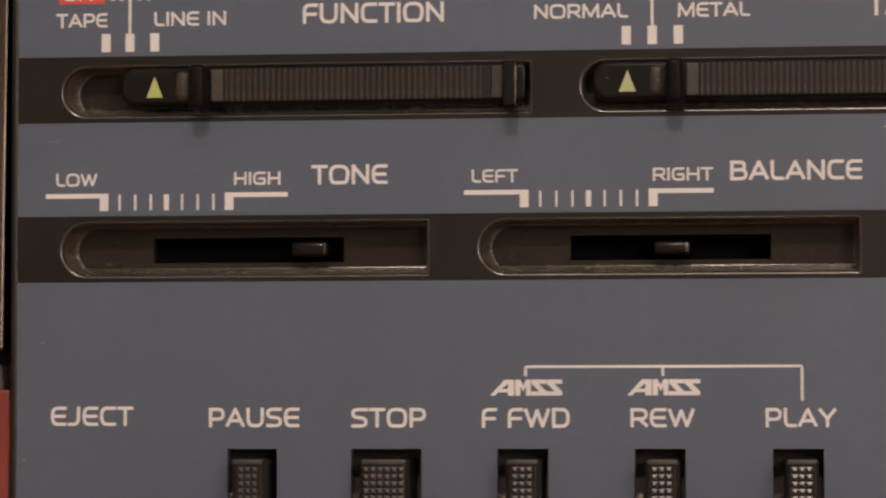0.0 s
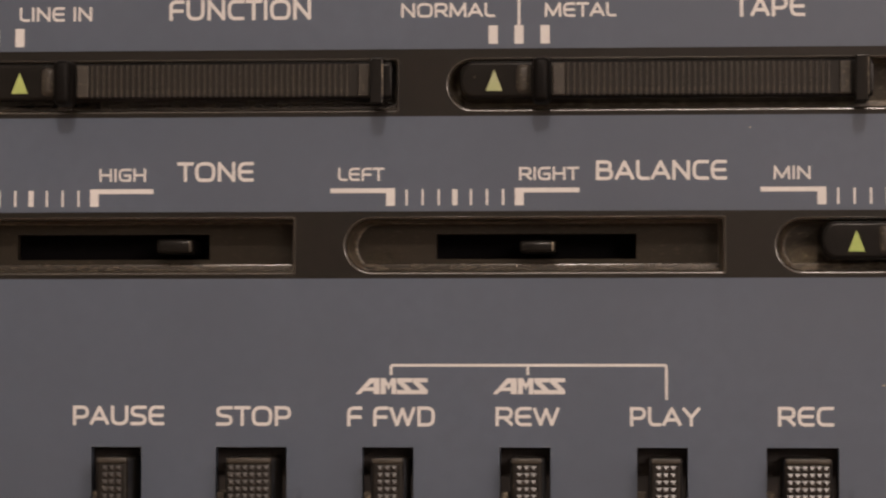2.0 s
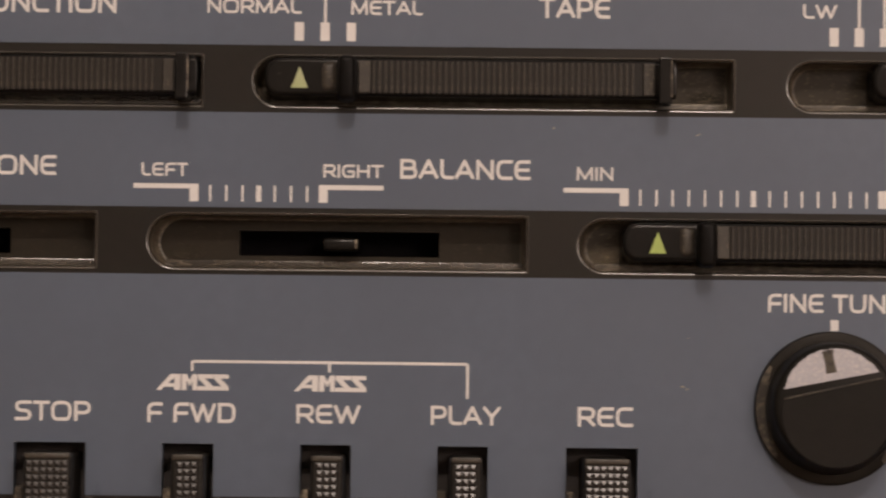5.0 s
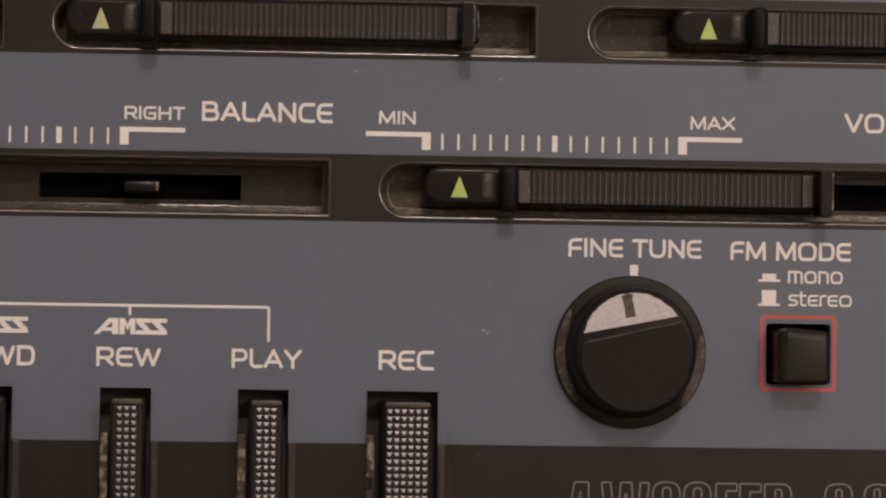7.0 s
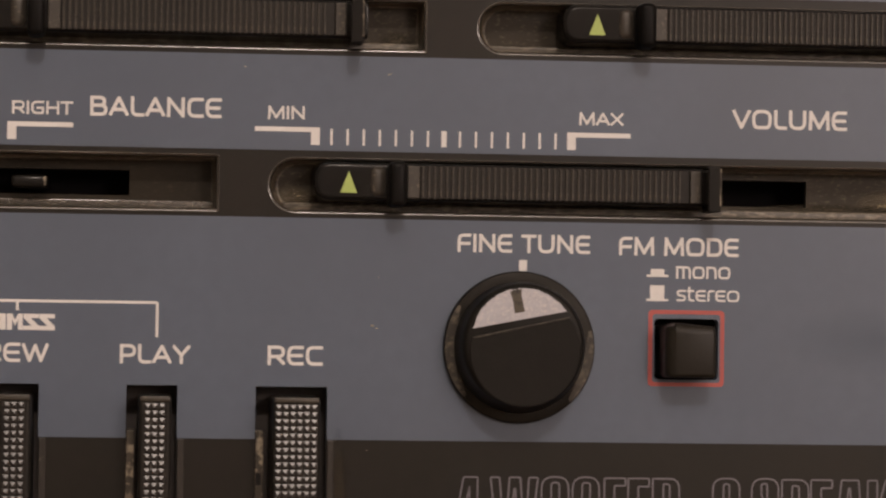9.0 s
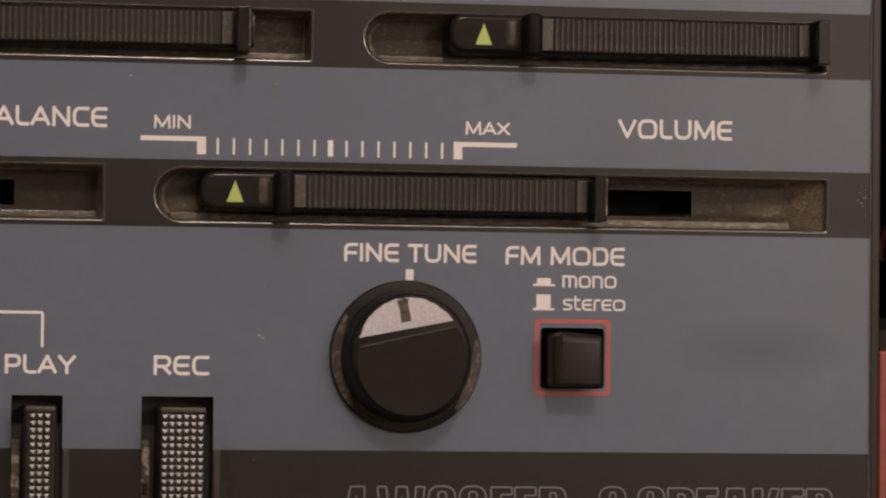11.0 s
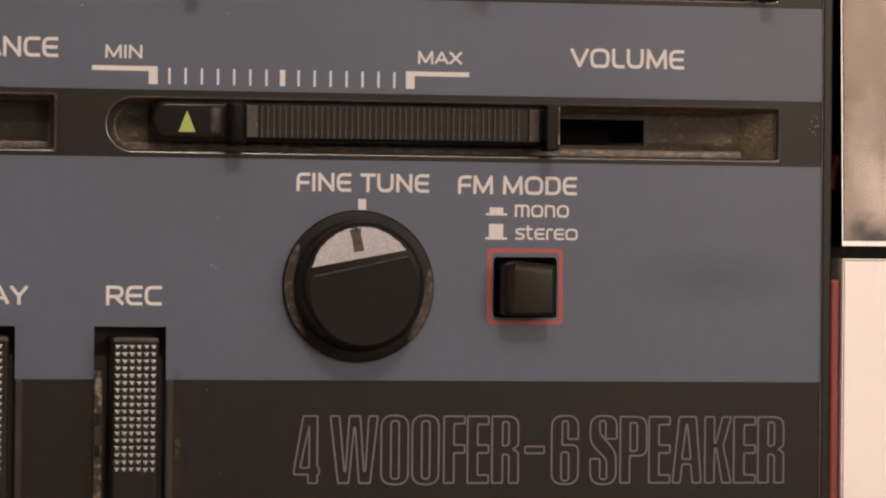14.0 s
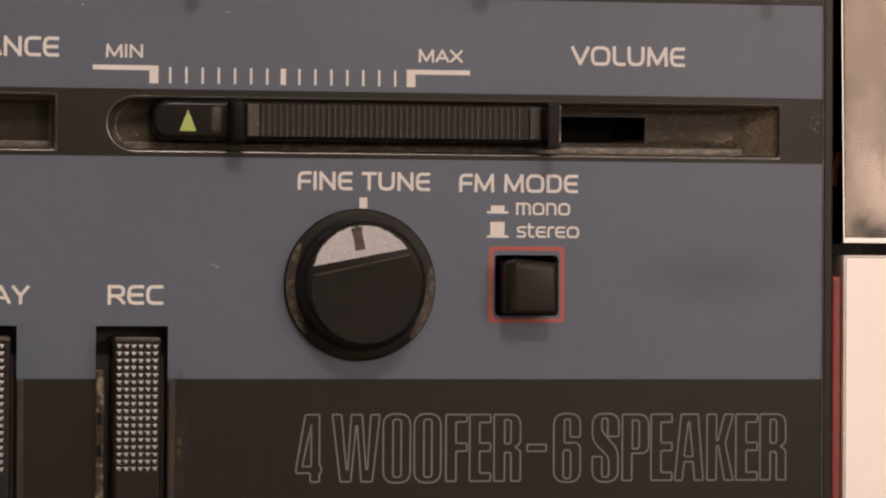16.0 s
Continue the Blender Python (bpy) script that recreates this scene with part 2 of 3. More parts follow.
PRINT = 0.07   # how far print stands out from the plate


def outward(pts):
    """At each point of a closed line: the direction away from the filled side, and the mitre's stretch."""
    n, res = len(pts), []
    for i in range(n):
        a, b = pts[i] - pts[i - 1], pts[(i + 1) % n] - pts[i]
        na, nb = Vector((a.y, -a.x)).normalized(), Vector((b.y, -b.x)).normalized()
        m = na + nb
        m = m.normalized() if m.length > 1e-6 else na
        res.append((m, min(1 / max(m.dot(na), 0.5), 1.6)))
    return res


# letters as strokes in a box one wide and one high, corners (x, z, radius); then width, space before and after
ROUND = [(0, 0, .44), (1, 0, .44), (1, 1, .44), (0, 1, .44), (0, 0, .44)]
GLYPHS = {
    "A": ([[(0, 0), (.5, 1), (1, 0)], [(.2, .3), (.8, .3)]], .98, .01, .01),
    "B": ([[(0, 0), (0, 1)], [(0, 1), (.9, 1, .24), (.9, .53, .24), (.1, .53)], [(0, .53), (1, .53, .25), (1, 0, .25), (0, 0)]], .84, .07, .05),
    "C": ([[(1, 1), (0, 1, .46), (0, 0, .46), (1, 0)]], .80, .05, .04),
    "D": ([[(0, 0), (0, 1)], [(0, 1), (1, 1, .48), (1, 0, .48), (0, 0)]], .84, .07, .05),
    "E": ([[(1, 1), (0, 1, .46), (0, 0, .46), (1, 0)], [(0, .5), (.94, .5)]], .78, .05, .05),
    "F": ([[(1, 1), (0, 1, .28), (0, 0)], [(0, .46), (.92, .46)]], .73, .07, .03),
    "G": ([[(1, 1), (0, 1, .46), (0, 0, .46), (1, 0, .08), (1, .47), (.52, .47)]], .84, .05, .07),
    "H": ([[(0, 0), (0, 1)], [(1, 0), (1, 1)], [(0, .5), (1, .5)]], .84, .07, .07),
    "I": ([[(.5, 0), (.5, 1)]], .18, .07, .07),
    "J": ([[(1, 1), (1, 0, .4), (0, 0)]], .60, .03, .07),
    "L": ([[(0, 1), (0, 0, .28), (1, 0)]], .66, .07, .03),
    "M": ([[(0, 0), (.03, 1), (.5, .06), (.97, 1), (1, 0)]], 1.07, .06, .06),
    "N": ([[(0, 0), (0, 1), (1, 0), (1, 1)]], .86, .07, .07),
    "O": ([ROUND], 1.0, .05, .05),
    "P": ([[(0, 0), (0, 1)], [(0, 1), (1, 1, .28), (1, .4, .28), (0, .4)]], .80, .07, .03),
    "R": ([[(0, 0), (0, 1)], [(0, 1), (.96, 1, .27), (.96, .43, .27), (0, .43)], [(.5, .43), (1, 0)]], .84, .07, .02),
    "S": ([[(1, 1), (0, 1, .26), (0, .53, .26), (1, .47, .26), (1, 0, .26), (0, 0)]], .80, .04, .05),
    "T": ([[(0, 1), (1, 1)], [(.5, 1), (.5, 0)]], .80, .02, .02),
    "U": ([[(0, 1), (0, 0, .44), (1, 0, .44), (1, 1)]], .88, .07, .07),
    "V": ([[(0, 1), (.5, 0), (1, 1)]], .96, .01, .01),
    "W": ([[(0, 1), (.26, 0), (.5, .94), (.74, 0), (1, 1)]], 1.26, .01, .01),
    "X": ([[(0, 1), (1, 0)], [(0, 0), (1, 1)]], .92, .01, .01),
    "Y": ([[(0, 1), (.5, .44), (1, 1)], [(.5, .44), (.5, 0)]], .92, .01, .01),
    "m": ([[(0, 0), (0, 1), (.5, 1, .24), (.5, 0)], [(.42, 1), (1, 1, .28), (1, 0)]], 1.24, .08, .08),
    "n": ([[(0, 0), (0, 1), (1, 1, .38), (1, 0)]], .88, .08, .08),
    "o": ([ROUND], 1.02, .06, .06),
    "s": ([[(1, 1), (0, 1, .26), (0, .53, .26), (1, .47, .26), (1, 0, .26), (0, 0)]], .76, .05, .05),
    "t": ([[(.22, 1.32), (.22, 0, .3), (1, 0)], [(0, 1), (.95, 1)]], .62, .03, .04),
    "e": ([[(1, 1), (0, 1, .46), (0, 0, .46), (1, 0)], [(0, .5), (.94, .5)]], .84, .05, .05),
    "r": ([[(0, 0), (0, 1, .3), (1, 1)]], .56, .08, .03),
}


def ribbon(bm, pts, width, h):
    """A flat stroke along a line; pts in millimetres."""
    def cap(end, near):
        d = (end - near).normalized()
        return end + d * width * (0.5 if min(abs(d.x), abs(d.y)) < 0.05 else 0.3)

    if (pts[0] - pts[-1]).length > 1e-4:
        pts = [cap(pts[0], pts[1]), *pts[1:-1], cap(pts[-1], pts[-2])]
    n, rows = len(pts), []
    for i, p in enumerate(pts):
        a = (p - pts[i - 1]).normalized() if i else (pts[1] - p).normalized()
        b = (pts[i + 1] - p).normalized() if i < n - 1 else a
        na, nb = Vector((a.y, -a.x)), Vector((b.y, -b.x))
        m = (na + nb).normalized() if (na + nb).length > 1e-3 else na
        m = m * (width / 2 * (1 / m.dot(na) if m.dot(na) > 0.68 else 1.25))
        rows.append((bm.verts.new(P(p.x - m.x, h, p.y - m.y)), bm.verts.new(P(p.x + m.x, h, p.y + m.y))))
    for (a, b), (c, d) in zip(rows, rows[1:]):
        bm.faces.new((a, b, d, c))


def round_line(pts, size):
    """An open line of corners (x, z, radius) made smooth."""
    res, n = [], len(pts)
    for i, q in enumerate(pts):
        p = Vector(q[:2])
        if len(q) < 3 or i in (0, n - 1):
            res.append(p)
            continue
        a, b = Vector(pts[i - 1][:2]) - p, Vector(pts[i + 1][:2]) - p
        ca, cb = min(q[2] * size, a.length * 0.495), min(q[2] * size, b.length * 0.495)
        a, b = p + a.normalized() * ca, p + b.normalized() * cb
        for j in range(9):
            t = j / 8
            k = 1.14 if min(ca, cb) > 0.3 * size else 1.0
            c = (a + b) / 2 + (p - (a + b) / 2) * k
            res.append(a * (1 - t) ** 2 + c * 2 * t * (1 - t) + b * t ** 2)
    return res


def word(text, x0, x1, z0, z1, parent, mat=None, weight=0.158, name="printed_letter", lift=0.0):
    """A word set in strokes into the given box, each letter a part."""
    tall = z1 - z0
    if "t" in text:
        tall = tall / 1.2
    line = weight * tall + 0.03
    first, last = GLYPHS[text[0]][2], GLYPHS[text[-1]][3]
    total = sum(0.42 if c == " " else sum(GLYPHS[c][1:]) for c in text) - first - last
    scale = (x1 - x0) / total
    x = x0 - first * scale
    for c in text:
        if c == " ":
            x += 0.42 * scale
            continue
        strokes, wide, before, after = GLYPHS[c]
        a = x + before * scale + line / 2
        w = wide * scale - line
        bm, layer = bmesh.new(), 0
        for stroke in strokes:
            pts = [(a + q[0] * w, z0 + line / 2 + q[1] * (tall - line), *q[2:]) for q in stroke]
            if stroke is ROUND:
                mid = ((pts[0][0] + pts[1][0]) / 2, pts[0][1])
                pts = [mid, *pts[1:4], (pts[0][0], pts[0][1], .44), mid]
            # sharp corners part the stroke, each piece a hair above the last
            cuts = [0] + [i for i in range(1, len(pts) - 1) if len(pts[i]) < 3] + [len(pts) - 1]
            for i0, i1 in zip(cuts, cuts[1:]):
                ribbon(bm, round_line(pts[i0:i1 + 1], tall), line, PRINT + lift + 0.006 * layer)
                layer += 1
        part(name, bm, mat or WHITE, parent)
        x += (before + wide + after) * scale


def soften(pts, least):
    """Rounds the corners of a closed line; a corner is (x, z) or (x, z, radius)."""
    res, n = [], len(pts)
    for i, p in enumerate(pts):
        p, r = Vector(p[:2]), (p[2] if len(p) > 2 else least)
        a, b = Vector(pts[i - 1][:2]) - p, Vector(pts[(i + 1) % n][:2]) - p
        cut = min(r, a.length * 0.48, b.length * 0.48)
        a, b = p + a.normalized() * cut, p + b.normalized() * cut
        k = 6 if cut > 0.25 else 3
        for j in range(k + 1):
            t = j / k
            res.append(a * (1 - t) ** 2 + p * 2 * t * (1 - t) + b * t ** 2)
    return res


def heavy_letter(c):
    """The outlines of one heavy condensed letter in a box one wide and one high."""
    big, mid = 1.5, 0.45
    if c == "O":
        return [[(0, 0, big), (1, 0, big), (1, 1, big), (0, 1, big)], [(.36, .08, mid), (.66, .08, mid), (.66, .92, mid), (.36, .92, mid)]]
    if c == "E":
        return [[(0, 0), (1, 0), (1, .12), (.48, .12), (.48, .45), (1, .45), (1, .57), (.48, .57), (.48, .88), (1, .88), (1, 1), (0, 1)]]
    if c == "F":
        return [[(0, 0), (.48, 0), (.48, .45), (1, .45), (1, .57), (.48, .57), (.48, .89), (1, .89), (1, 1), (0, 1)]]
    if c == "R":
        return [[(0, 0), (.4, 0), (.4, .43, .2), (.64, .43, .4), (.64, 0), (1, 0), (1, .46, .5), (.78, .51, .2), (1, .56, .6), (1, 1, 1.3), (0, 1)],
                [(.4, .56), (.64, .56, mid), (.64, .92, mid), (.4, .92)]]
    if c == "P":
        return [[(0, 0), (.36, 0), (.36, .41), (1, .41, 1.4), (1, 1, 1.4), (0, 1)], [(.38, .48), (.64, .48, mid), (.64, .91, mid), (.38, .91)]]
    if c == "4":
        return [[(.56, 0), (.92, 0), (.92, .12), (1, .14), (1, .22), (.92, .25), (.92, 1), (.36, 1), (0, .2), (0, .13), (.56, .13)],
                [(.24, .23), (.6, .23), (.6, .86)]]
    if c == "W":
        return [[(0, 1), (.17, 0), (.39, 0), (.5, .83), (.525, .83), (.61, 0), (.845, 0), (1, 1), (.81, 1), (.745, .18), (.71, .18), (.63, 1),
                 (.4, 1), (.33, .18), (.3, .18), (.19, 1)]]
    if c == "6":
        return [[(0, 0, big), (1, 0, big), (1, .58, 1.2), (.4, .57), (.4, .92, mid), (.62, .92, mid), (.62, .66), (1, .66), (1, 1, big), (0, 1, big)],
                [(.36, .05, mid), (.64, .05, mid), (.64, .47, mid), (.36, .47, mid)]]
    if c == "S":
        return [[(0, 0, big), (.97, 0, big), (.97, .47, 1.0), (.36, .74, .6), (.36, .93, mid), (.58, .93, mid), (.58, .665), (1, .665), (1, 1, big), (0, 1, big),
                 (0, .6, 1.0), (.62, .36, .6), (.62, .07, mid), (.36, .07, mid), (.36, .37), (0, .37)]]
    if c == "A":
        return [[(0, 0), (.27, 0), (.34, .28), (.64, .28), (.7, 0), (1, 0), (.82, 1), (.23, 1)], [(.33, .36), (.64, .36), (.52, .88), (.48, .88)]]
    if c == "K":
        return [[(0, 0), (.35, 0), (.37, .52), (.44, .52), (.66, 0), (1, 0), (.69, .56, .5), (1, 1), (.67, 1), (.42, .6), (.36, .6), (.36, 1), (0, 1)]]
    return [[(0, 0), (1, 0), (1, 1), (0, 1)]]


def outline_letter(text, x0, x1, z0, z1, width, parent):
    """A heavy condensed letter drawn as a thin line along its edge."""
    out = bmesh.new()
    for shape in heavy_letter(text):
        pts = soften([(x0 + p[0] * (x1 - x0), z0 + p[1] * (z1 - z0), *p[2:]) for p in shape], 0.18)
        n = len(pts)
        rows = [[out.verts.new(P(p.x + t * m.x * k * width / 2, PRINT, p.y + t * m.y * k * width / 2)) for t in (-1, 1)]
                for p, (m, k) in zip(pts, outward(pts))]
        for i in range(n):
            j = (i + 1) % n
            out.faces.new((rows[i][0], rows[j][0], rows[j][1], rows[i][1]))
    return part("outlined_letter", out, OUTLINE, parent)


def search_sign(x0, x1, z0, z1, parent):
    """The slanted search sign: four heavy joined letters."""
    slant = [[(0, 0), (.07, 0), (.11, .2), (.25, .2), (.25, .42), (.16, .42), (.25, .76), (.25, 1), (.2, 1)],
             [(.25, 0), (.335, 0), (.335, 1), (.25, 1), (.25, .76), (.25, .42), (.25, .2)]]
    middle = [[(.35, 0), (.42, 0), (.42, .6), (.46, .25), (.5, .6), (.5, 0), (.565, 0), (.565, 1), (.5, 1), (.46, .62), (.42, 1), (.35, 1)]]
    signs = [slant, middle]
    for a in (.575, .79):
        b = a + .21
        signs.append([[(a, 1), (a, .74), (a + .11, .26), (a - .005, .26), (a - .005, 0), (b, 0), (b, .26), (a + .1, .74), (b, .74), (b, 1)]])
    for shapes in signs:
        bm, corners = bmesh.new(), {}
        for pts in shapes:
            for u, v in pts:
                if (u, v) not in corners:
                    corners[u, v] = bm.verts.new(P(x0 + u * (x1 - x0), PRINT, z0 + v * (z1 - z0)))
            bm.faces.new([corners[p] for p in pts])
        part("printed_letter", bm, WHITE, parent)


def mark(name, x0, x1, z0, z1, parent, mat=None):
    bm = bmesh.new()
    bm.faces.new([bm.verts.new(P(x, PRINT, z)) for x, z in rect(x0, x1, z0, z1)])
    return part(name, bm, mat or WHITE, parent)


def outline_mark(name, pts, parent, mat=None):
    bm = bmesh.new()
    bm.faces.new([bm.verts.new(P(x, PRINT, z)) for x, z in pts])
    return part(name, bm, mat or WHITE, parent)


# ---------------------------------------------------------------- the room: unseen, added to close the place and bounce light
def room_block(name, x0, x1, y0, y1, z0, z1, mat):
    bm = bmesh.new()
    bmesh.ops.create_cube(bm, size=1.0)
    for v in bm.verts:
        v.co = Vector(((x0 + x1) / 2 + v.co.x * (x1 - x0), (y0 + y1) / 2 + v.co.y * (y1 - y0), (z0 + z1) / 2 + v.co.z * (z1 - z0)))
    return tagged(part(name, bm, mat), kind="structure")


tagged(room_block("floor", -1.8, 1.9, -2.8, 0.7, -0.85, -0.75, FLOOR), "beige carpeted floor, added out of view", "floor")
tagged(room_block("ceiling", -1.8, 1.9, -2.8, 0.7, 1.65, 1.75, CEIL), "plain white painted ceiling, added out of view", "ceiling")
tagged(room_block("wall_north", -1.8, 1.9, 0.7, 0.8, -0.75, 1.65, WALL), "plain cream painted wall, added out of view", "wall")
tagged(room_block("wall_south", -1.8, 1.9, -2.9, -2.8, -0.75, 1.65, WALL), "plain cream painted wall, added out of view", "wall")
tagged(room_block("wall_west", -1.9, -1.8, -2.8, 0.7, -0.75, 1.65, WALL), "plain cream painted wall, added out of view", "wall")
tagged(room_block("wall_east", 1.9, 2.0, -2.8, 0.7, -0.75, 1.65, WALL), "plain cream painted wall, added out of view", "wall")

table = tagged(new("table"), "brown wooden table under the portable stereo", "table")
table.location = (0.05, 0.1, -0.75)


def table_part(name, x0, x1, y0, y1, z0, z1):
    bm = bmesh.new()
    bmesh.ops.create_cube(bm, size=1.0)
    for v in bm.verts:
        v.co = Vector(((x0 + x1) / 2 + v.co.x * (x1 - x0), (y0 + y1) / 2 + v.co.y * (y1 - y0), (z0 + z1) / 2 + v.co.z * (z1 - z0)))
    bmesh.ops.bevel(bm, geom=list(bm.edges), offset=0.003, segments=2, affect="EDGES")
    return part(name, bm, WOOD, table)


table_part("tabletop", -0.6, 0.6, -0.26, 0.3, 0.72, 0.75)
for sx in (-0.56, 0.5):
    for sy in (-0.22, 0.2):
        table_part("leg", sx, sx + 0.06, sy, sy + 0.06, 0.0, 0.72)

# ---------------------------------------------------------------- the stereo: housing and front plates
stereo = tagged(new("portable_stereo"), "blue-grey, black and silver portable cassette stereo standing on a table", "portable stereo")

LEFT, RIGHT = -54.2, 148.5          # edges of the control panel
TOP1, BOT1 = 24.62, 16.22            # upper slider band
TOP2, BOT2 = 4.40, -3.94             # lower slider band
LOW = -31.34                         # lower edge of the blue paint

part("housing", block(-182, 276, -130, -14, -150, 128, bevel=4), GLOSSY, stereo, "black plastic housing")
part("upper_front", block(-55.5, 149.8, -14, -0.5, 58, 126, bevel=1.5), GLOSSY, stereo)
part("lower_front", block(-55.5, 149.8, -14, -0.5, -148, -72, bevel=1.5), GLOSSY, stereo)

KEY_SPANS = [(-27.22, -20.94, 3), (-11.62, -2.78, 6), (6.67, 13.0, 3), (23.68, 29.95, 3), (40.6, 46.84, 3), (56.47, 65.3, 6)]
KEY_TOP, KEY_LOW = -24.85, -62.0
TRAYS = [(-48.61, 11.13, 16.78, 23.45), (17.05, 77.04, 16.78, 23.45), (83.34, 142.8, 16.78, 23.45),
         (-48.71, -1.76, -3.42, 3.72), (4.26, 51.59, -3.42, 3.72), (57.57, 143.0, -3.42, 3.55)]
SLOTS = {3: (-37.55, -13.1, -1.38, 1.81), 4: (15.55, 40.55, -1.38, 1.76), 5: (100.73, 126.2, -1.43, 1.91)}

fm_hole = round_rect(106.12, 114.23, -23.42, -15.78, 0.5)
knob_hole = ring(89.0, -19.6, 8.0, n=32)
upper_plate = part("blue_plate", plate(rect(LEFT, RIGHT, TOP1, 58), [], 0.03, 2.0), BLUE, stereo, "blue-grey painted front plate")
middle_plate = part("blue_plate", plate(rect(LEFT, RIGHT, TOP2, BOT1), [], 0.03, 2.0), BLUE, stereo)
# the key openings run on from the blue paint into the black below
notched = [(LEFT, LOW)]
for a, b, _ in KEY_SPANS:
    notched += [(a, LOW), (a, KEY_TOP), (b, KEY_TOP), (b, LOW)]
notched += [(RIGHT, LOW), (RIGHT, BOT2), (LEFT, BOT2)]
key_plate = part("blue_plate", plate(notched, [fm_hole, knob_hole], 0.03, 2.0), BLUE, stereo)
part("slider_band", plate(rect(LEFT, RIGHT, BOT1, TOP1), [tray_outline(*t) for t in TRAYS[:3]], 0.0, 2.0), BAND, stereo, "black slider band")
part("slider_band", plate(rect(LEFT, RIGHT, BOT2, TOP2), [tray_outline(*t) for t in TRAYS[3:]], 0.0, 2.0), BAND, stereo)
notched = [(LEFT, LOW), (LEFT, -72), (RIGHT, -72), (RIGHT, LOW)]
for a, b, _ in reversed(KEY_SPANS):
    notched += [(b, LOW), (b, KEY_LOW), (a, KEY_LOW), (a, LOW)]
lower_plate = part("lower_plate", plate(notched, [], 0.0, 2.0), BAND, stereo, "black lower front plate")

# edge strips beside the panel, red trim in the grooves, and the metal faces of the speaker sides
part("edge_strip", block(148.5, 149.75, -13, 0.35, -72, 58, bevel=0.22), BAND, stereo, "thin black edge strip")
part("edge_strip", block(-54.95, -54.2, -13, 0.35, -72, 58, bevel=0.22), BAND, stereo)
part("red_trim", block(149.72, 151.06, -13, 0.15, -72, -18.2, bevel=0.35, segments=3), REDTRIM, stereo, "red plastic trim strip")
part("red_trim", block(-57.4, -55.4, -13, -1.2, -72, -17.4, bevel=0.35, segments=3), REDTRIM, stereo)
hook = [(149.95 + 1.2 * math.sin(radians(a)), -6.3 + 4.2 * math.cos(radians(a))) for a in range(0, 91, 15)]
hook += [(149.95 + 0.7 * math.sin(radians(a)), -6.8 + 3.6 * math.cos(radians(a))) for a in range(90, -1, -15)]
part("red_trim", skin([(hook, -13), (hook, -4)]), REDTRIM, stereo)
LEAN = math.tan(radians(2.6))   # the metal faces lean back, at an angle chosen to mirror the added fill light


def metal_face(x0, x1, z0):
    bm = block(x0, x1, -13, 0.8, z0, 120, bevel=0.35, segments=3)
    for v in bm.verts:
        if v.co.y < 0.005:
            v.co.y += max(v.co.z - (z0 + BASE) / 1000, 0) * LEAN
    return bm


part("speaker_face", metal_face(151.0, 270, -13.95), SILVER, stereo, "streaky silver metal face plate")
part("speaker_face", block(151.08, 270, -13, 0.8, -142, -15.55, bevel=0.15, segments=3), PALE, stereo, "pale silver painted face plate")
# pale paint stands in for lamplight caught on the polished edge
edging = plate([(151.02, -13.93), (269.9, -13.93), (269.9, 119.9), (151.02, 119.9)], [rect(151.18, 269.5, -13.32, 119.5)], 0.86, 0.05)
for v in edging.verts:
    v.co.y += max(v.co.z - (BASE - 13.95) / 1000, 0) * LEAN
part("face_edge_glint", edging, PALE, stereo, "pale strip painted as the glint on the metal face's polished edge")
part("face_outline", plate(rect(151.3, 269.6, -141.6, -15.74), [rect(151.39, 269.48, -141.48, -15.83)], 0.84, 0.02), HOLE, stereo, "thin dark line round the pale face")
part("speaker_face", metal_face(-176, -55.78, -12.5), SILVER, stereo)
part("speaker_face", block(-176, -57.4, -13, 0.8, -142, -14.2, bevel=0.3, segments=3), PALE, stereo)


# ---------------------------------------------------------------- slider trays and handles
RAMP = 4.2


def slider_tray(i):
    """A deep scoop with a fine glossy rim; its floor runs into the walls in a wide cove."""
    x0, x1, z0, z1 = TRAYS[i]
    deep, r = -4.3, 0.38
    dusty = i in (1, 2, 5)
    coves = ((0.95, 2.8), (0.4, 3.0), (0.3, 0.3), (0.2, 0.2))

    def line(l, r, b, t):
        return tray_outline(x0 + l, x1 - r, z0 + b, z1 - t)

    curve = [(r * math.sin(radians(a)), -r * (1 - math.cos(radians(a)))) for a in (0, 12, 24, 38, 55, 72, 84)]
    rim = [(line(0, 0, 0, 0), -1.0), (line(-0.02, -0.02, -0.02, -0.02), 0.04)] + [(line(d, d, d, d), h + 0.04) for d, h in curve]
    wall = [(line(r, r, r, r), -r)]
    for y in (3.5, 3.2, 2.8, 2.4, 2.0, 1.6, 1.25, 0.95, 0.7, 0.5, 0.35, 0.25, 0.17, 0.1, 0.05, 0.02, 0.0):
        inset = [r + 0.08 + (c * (1 - math.sqrt(1 - (1 - y / d) ** 2)) if y < d else 0.0) for c, d in coves]
        if i == 5:   # this tray runs out in a straight ramp
            inset[1] = r + 0.08 + RAMP * (1 - y / 3.5)
        wall.append((line(*inset), deep + y))
    ends = [r + 0.08 + c for c, _ in coves]
    if i == 5:
        ends[1] = r + 0.08 + RAMP
    tray = part("slider_tray", skin(wall, cap_front=False), TRAY, stereo, "dusty black recessed slider tray", smooth=True)
    part("tray_rim", skin(rim, cap_front=False), RIM, tray, smooth=True)
    part("tray_floor", plate(line(*ends), [rect(*SLOTS[i])] if i in SLOTS else [], deep, 1.5), DUSTY_FLOOR if dusty else FLOORING, tray)
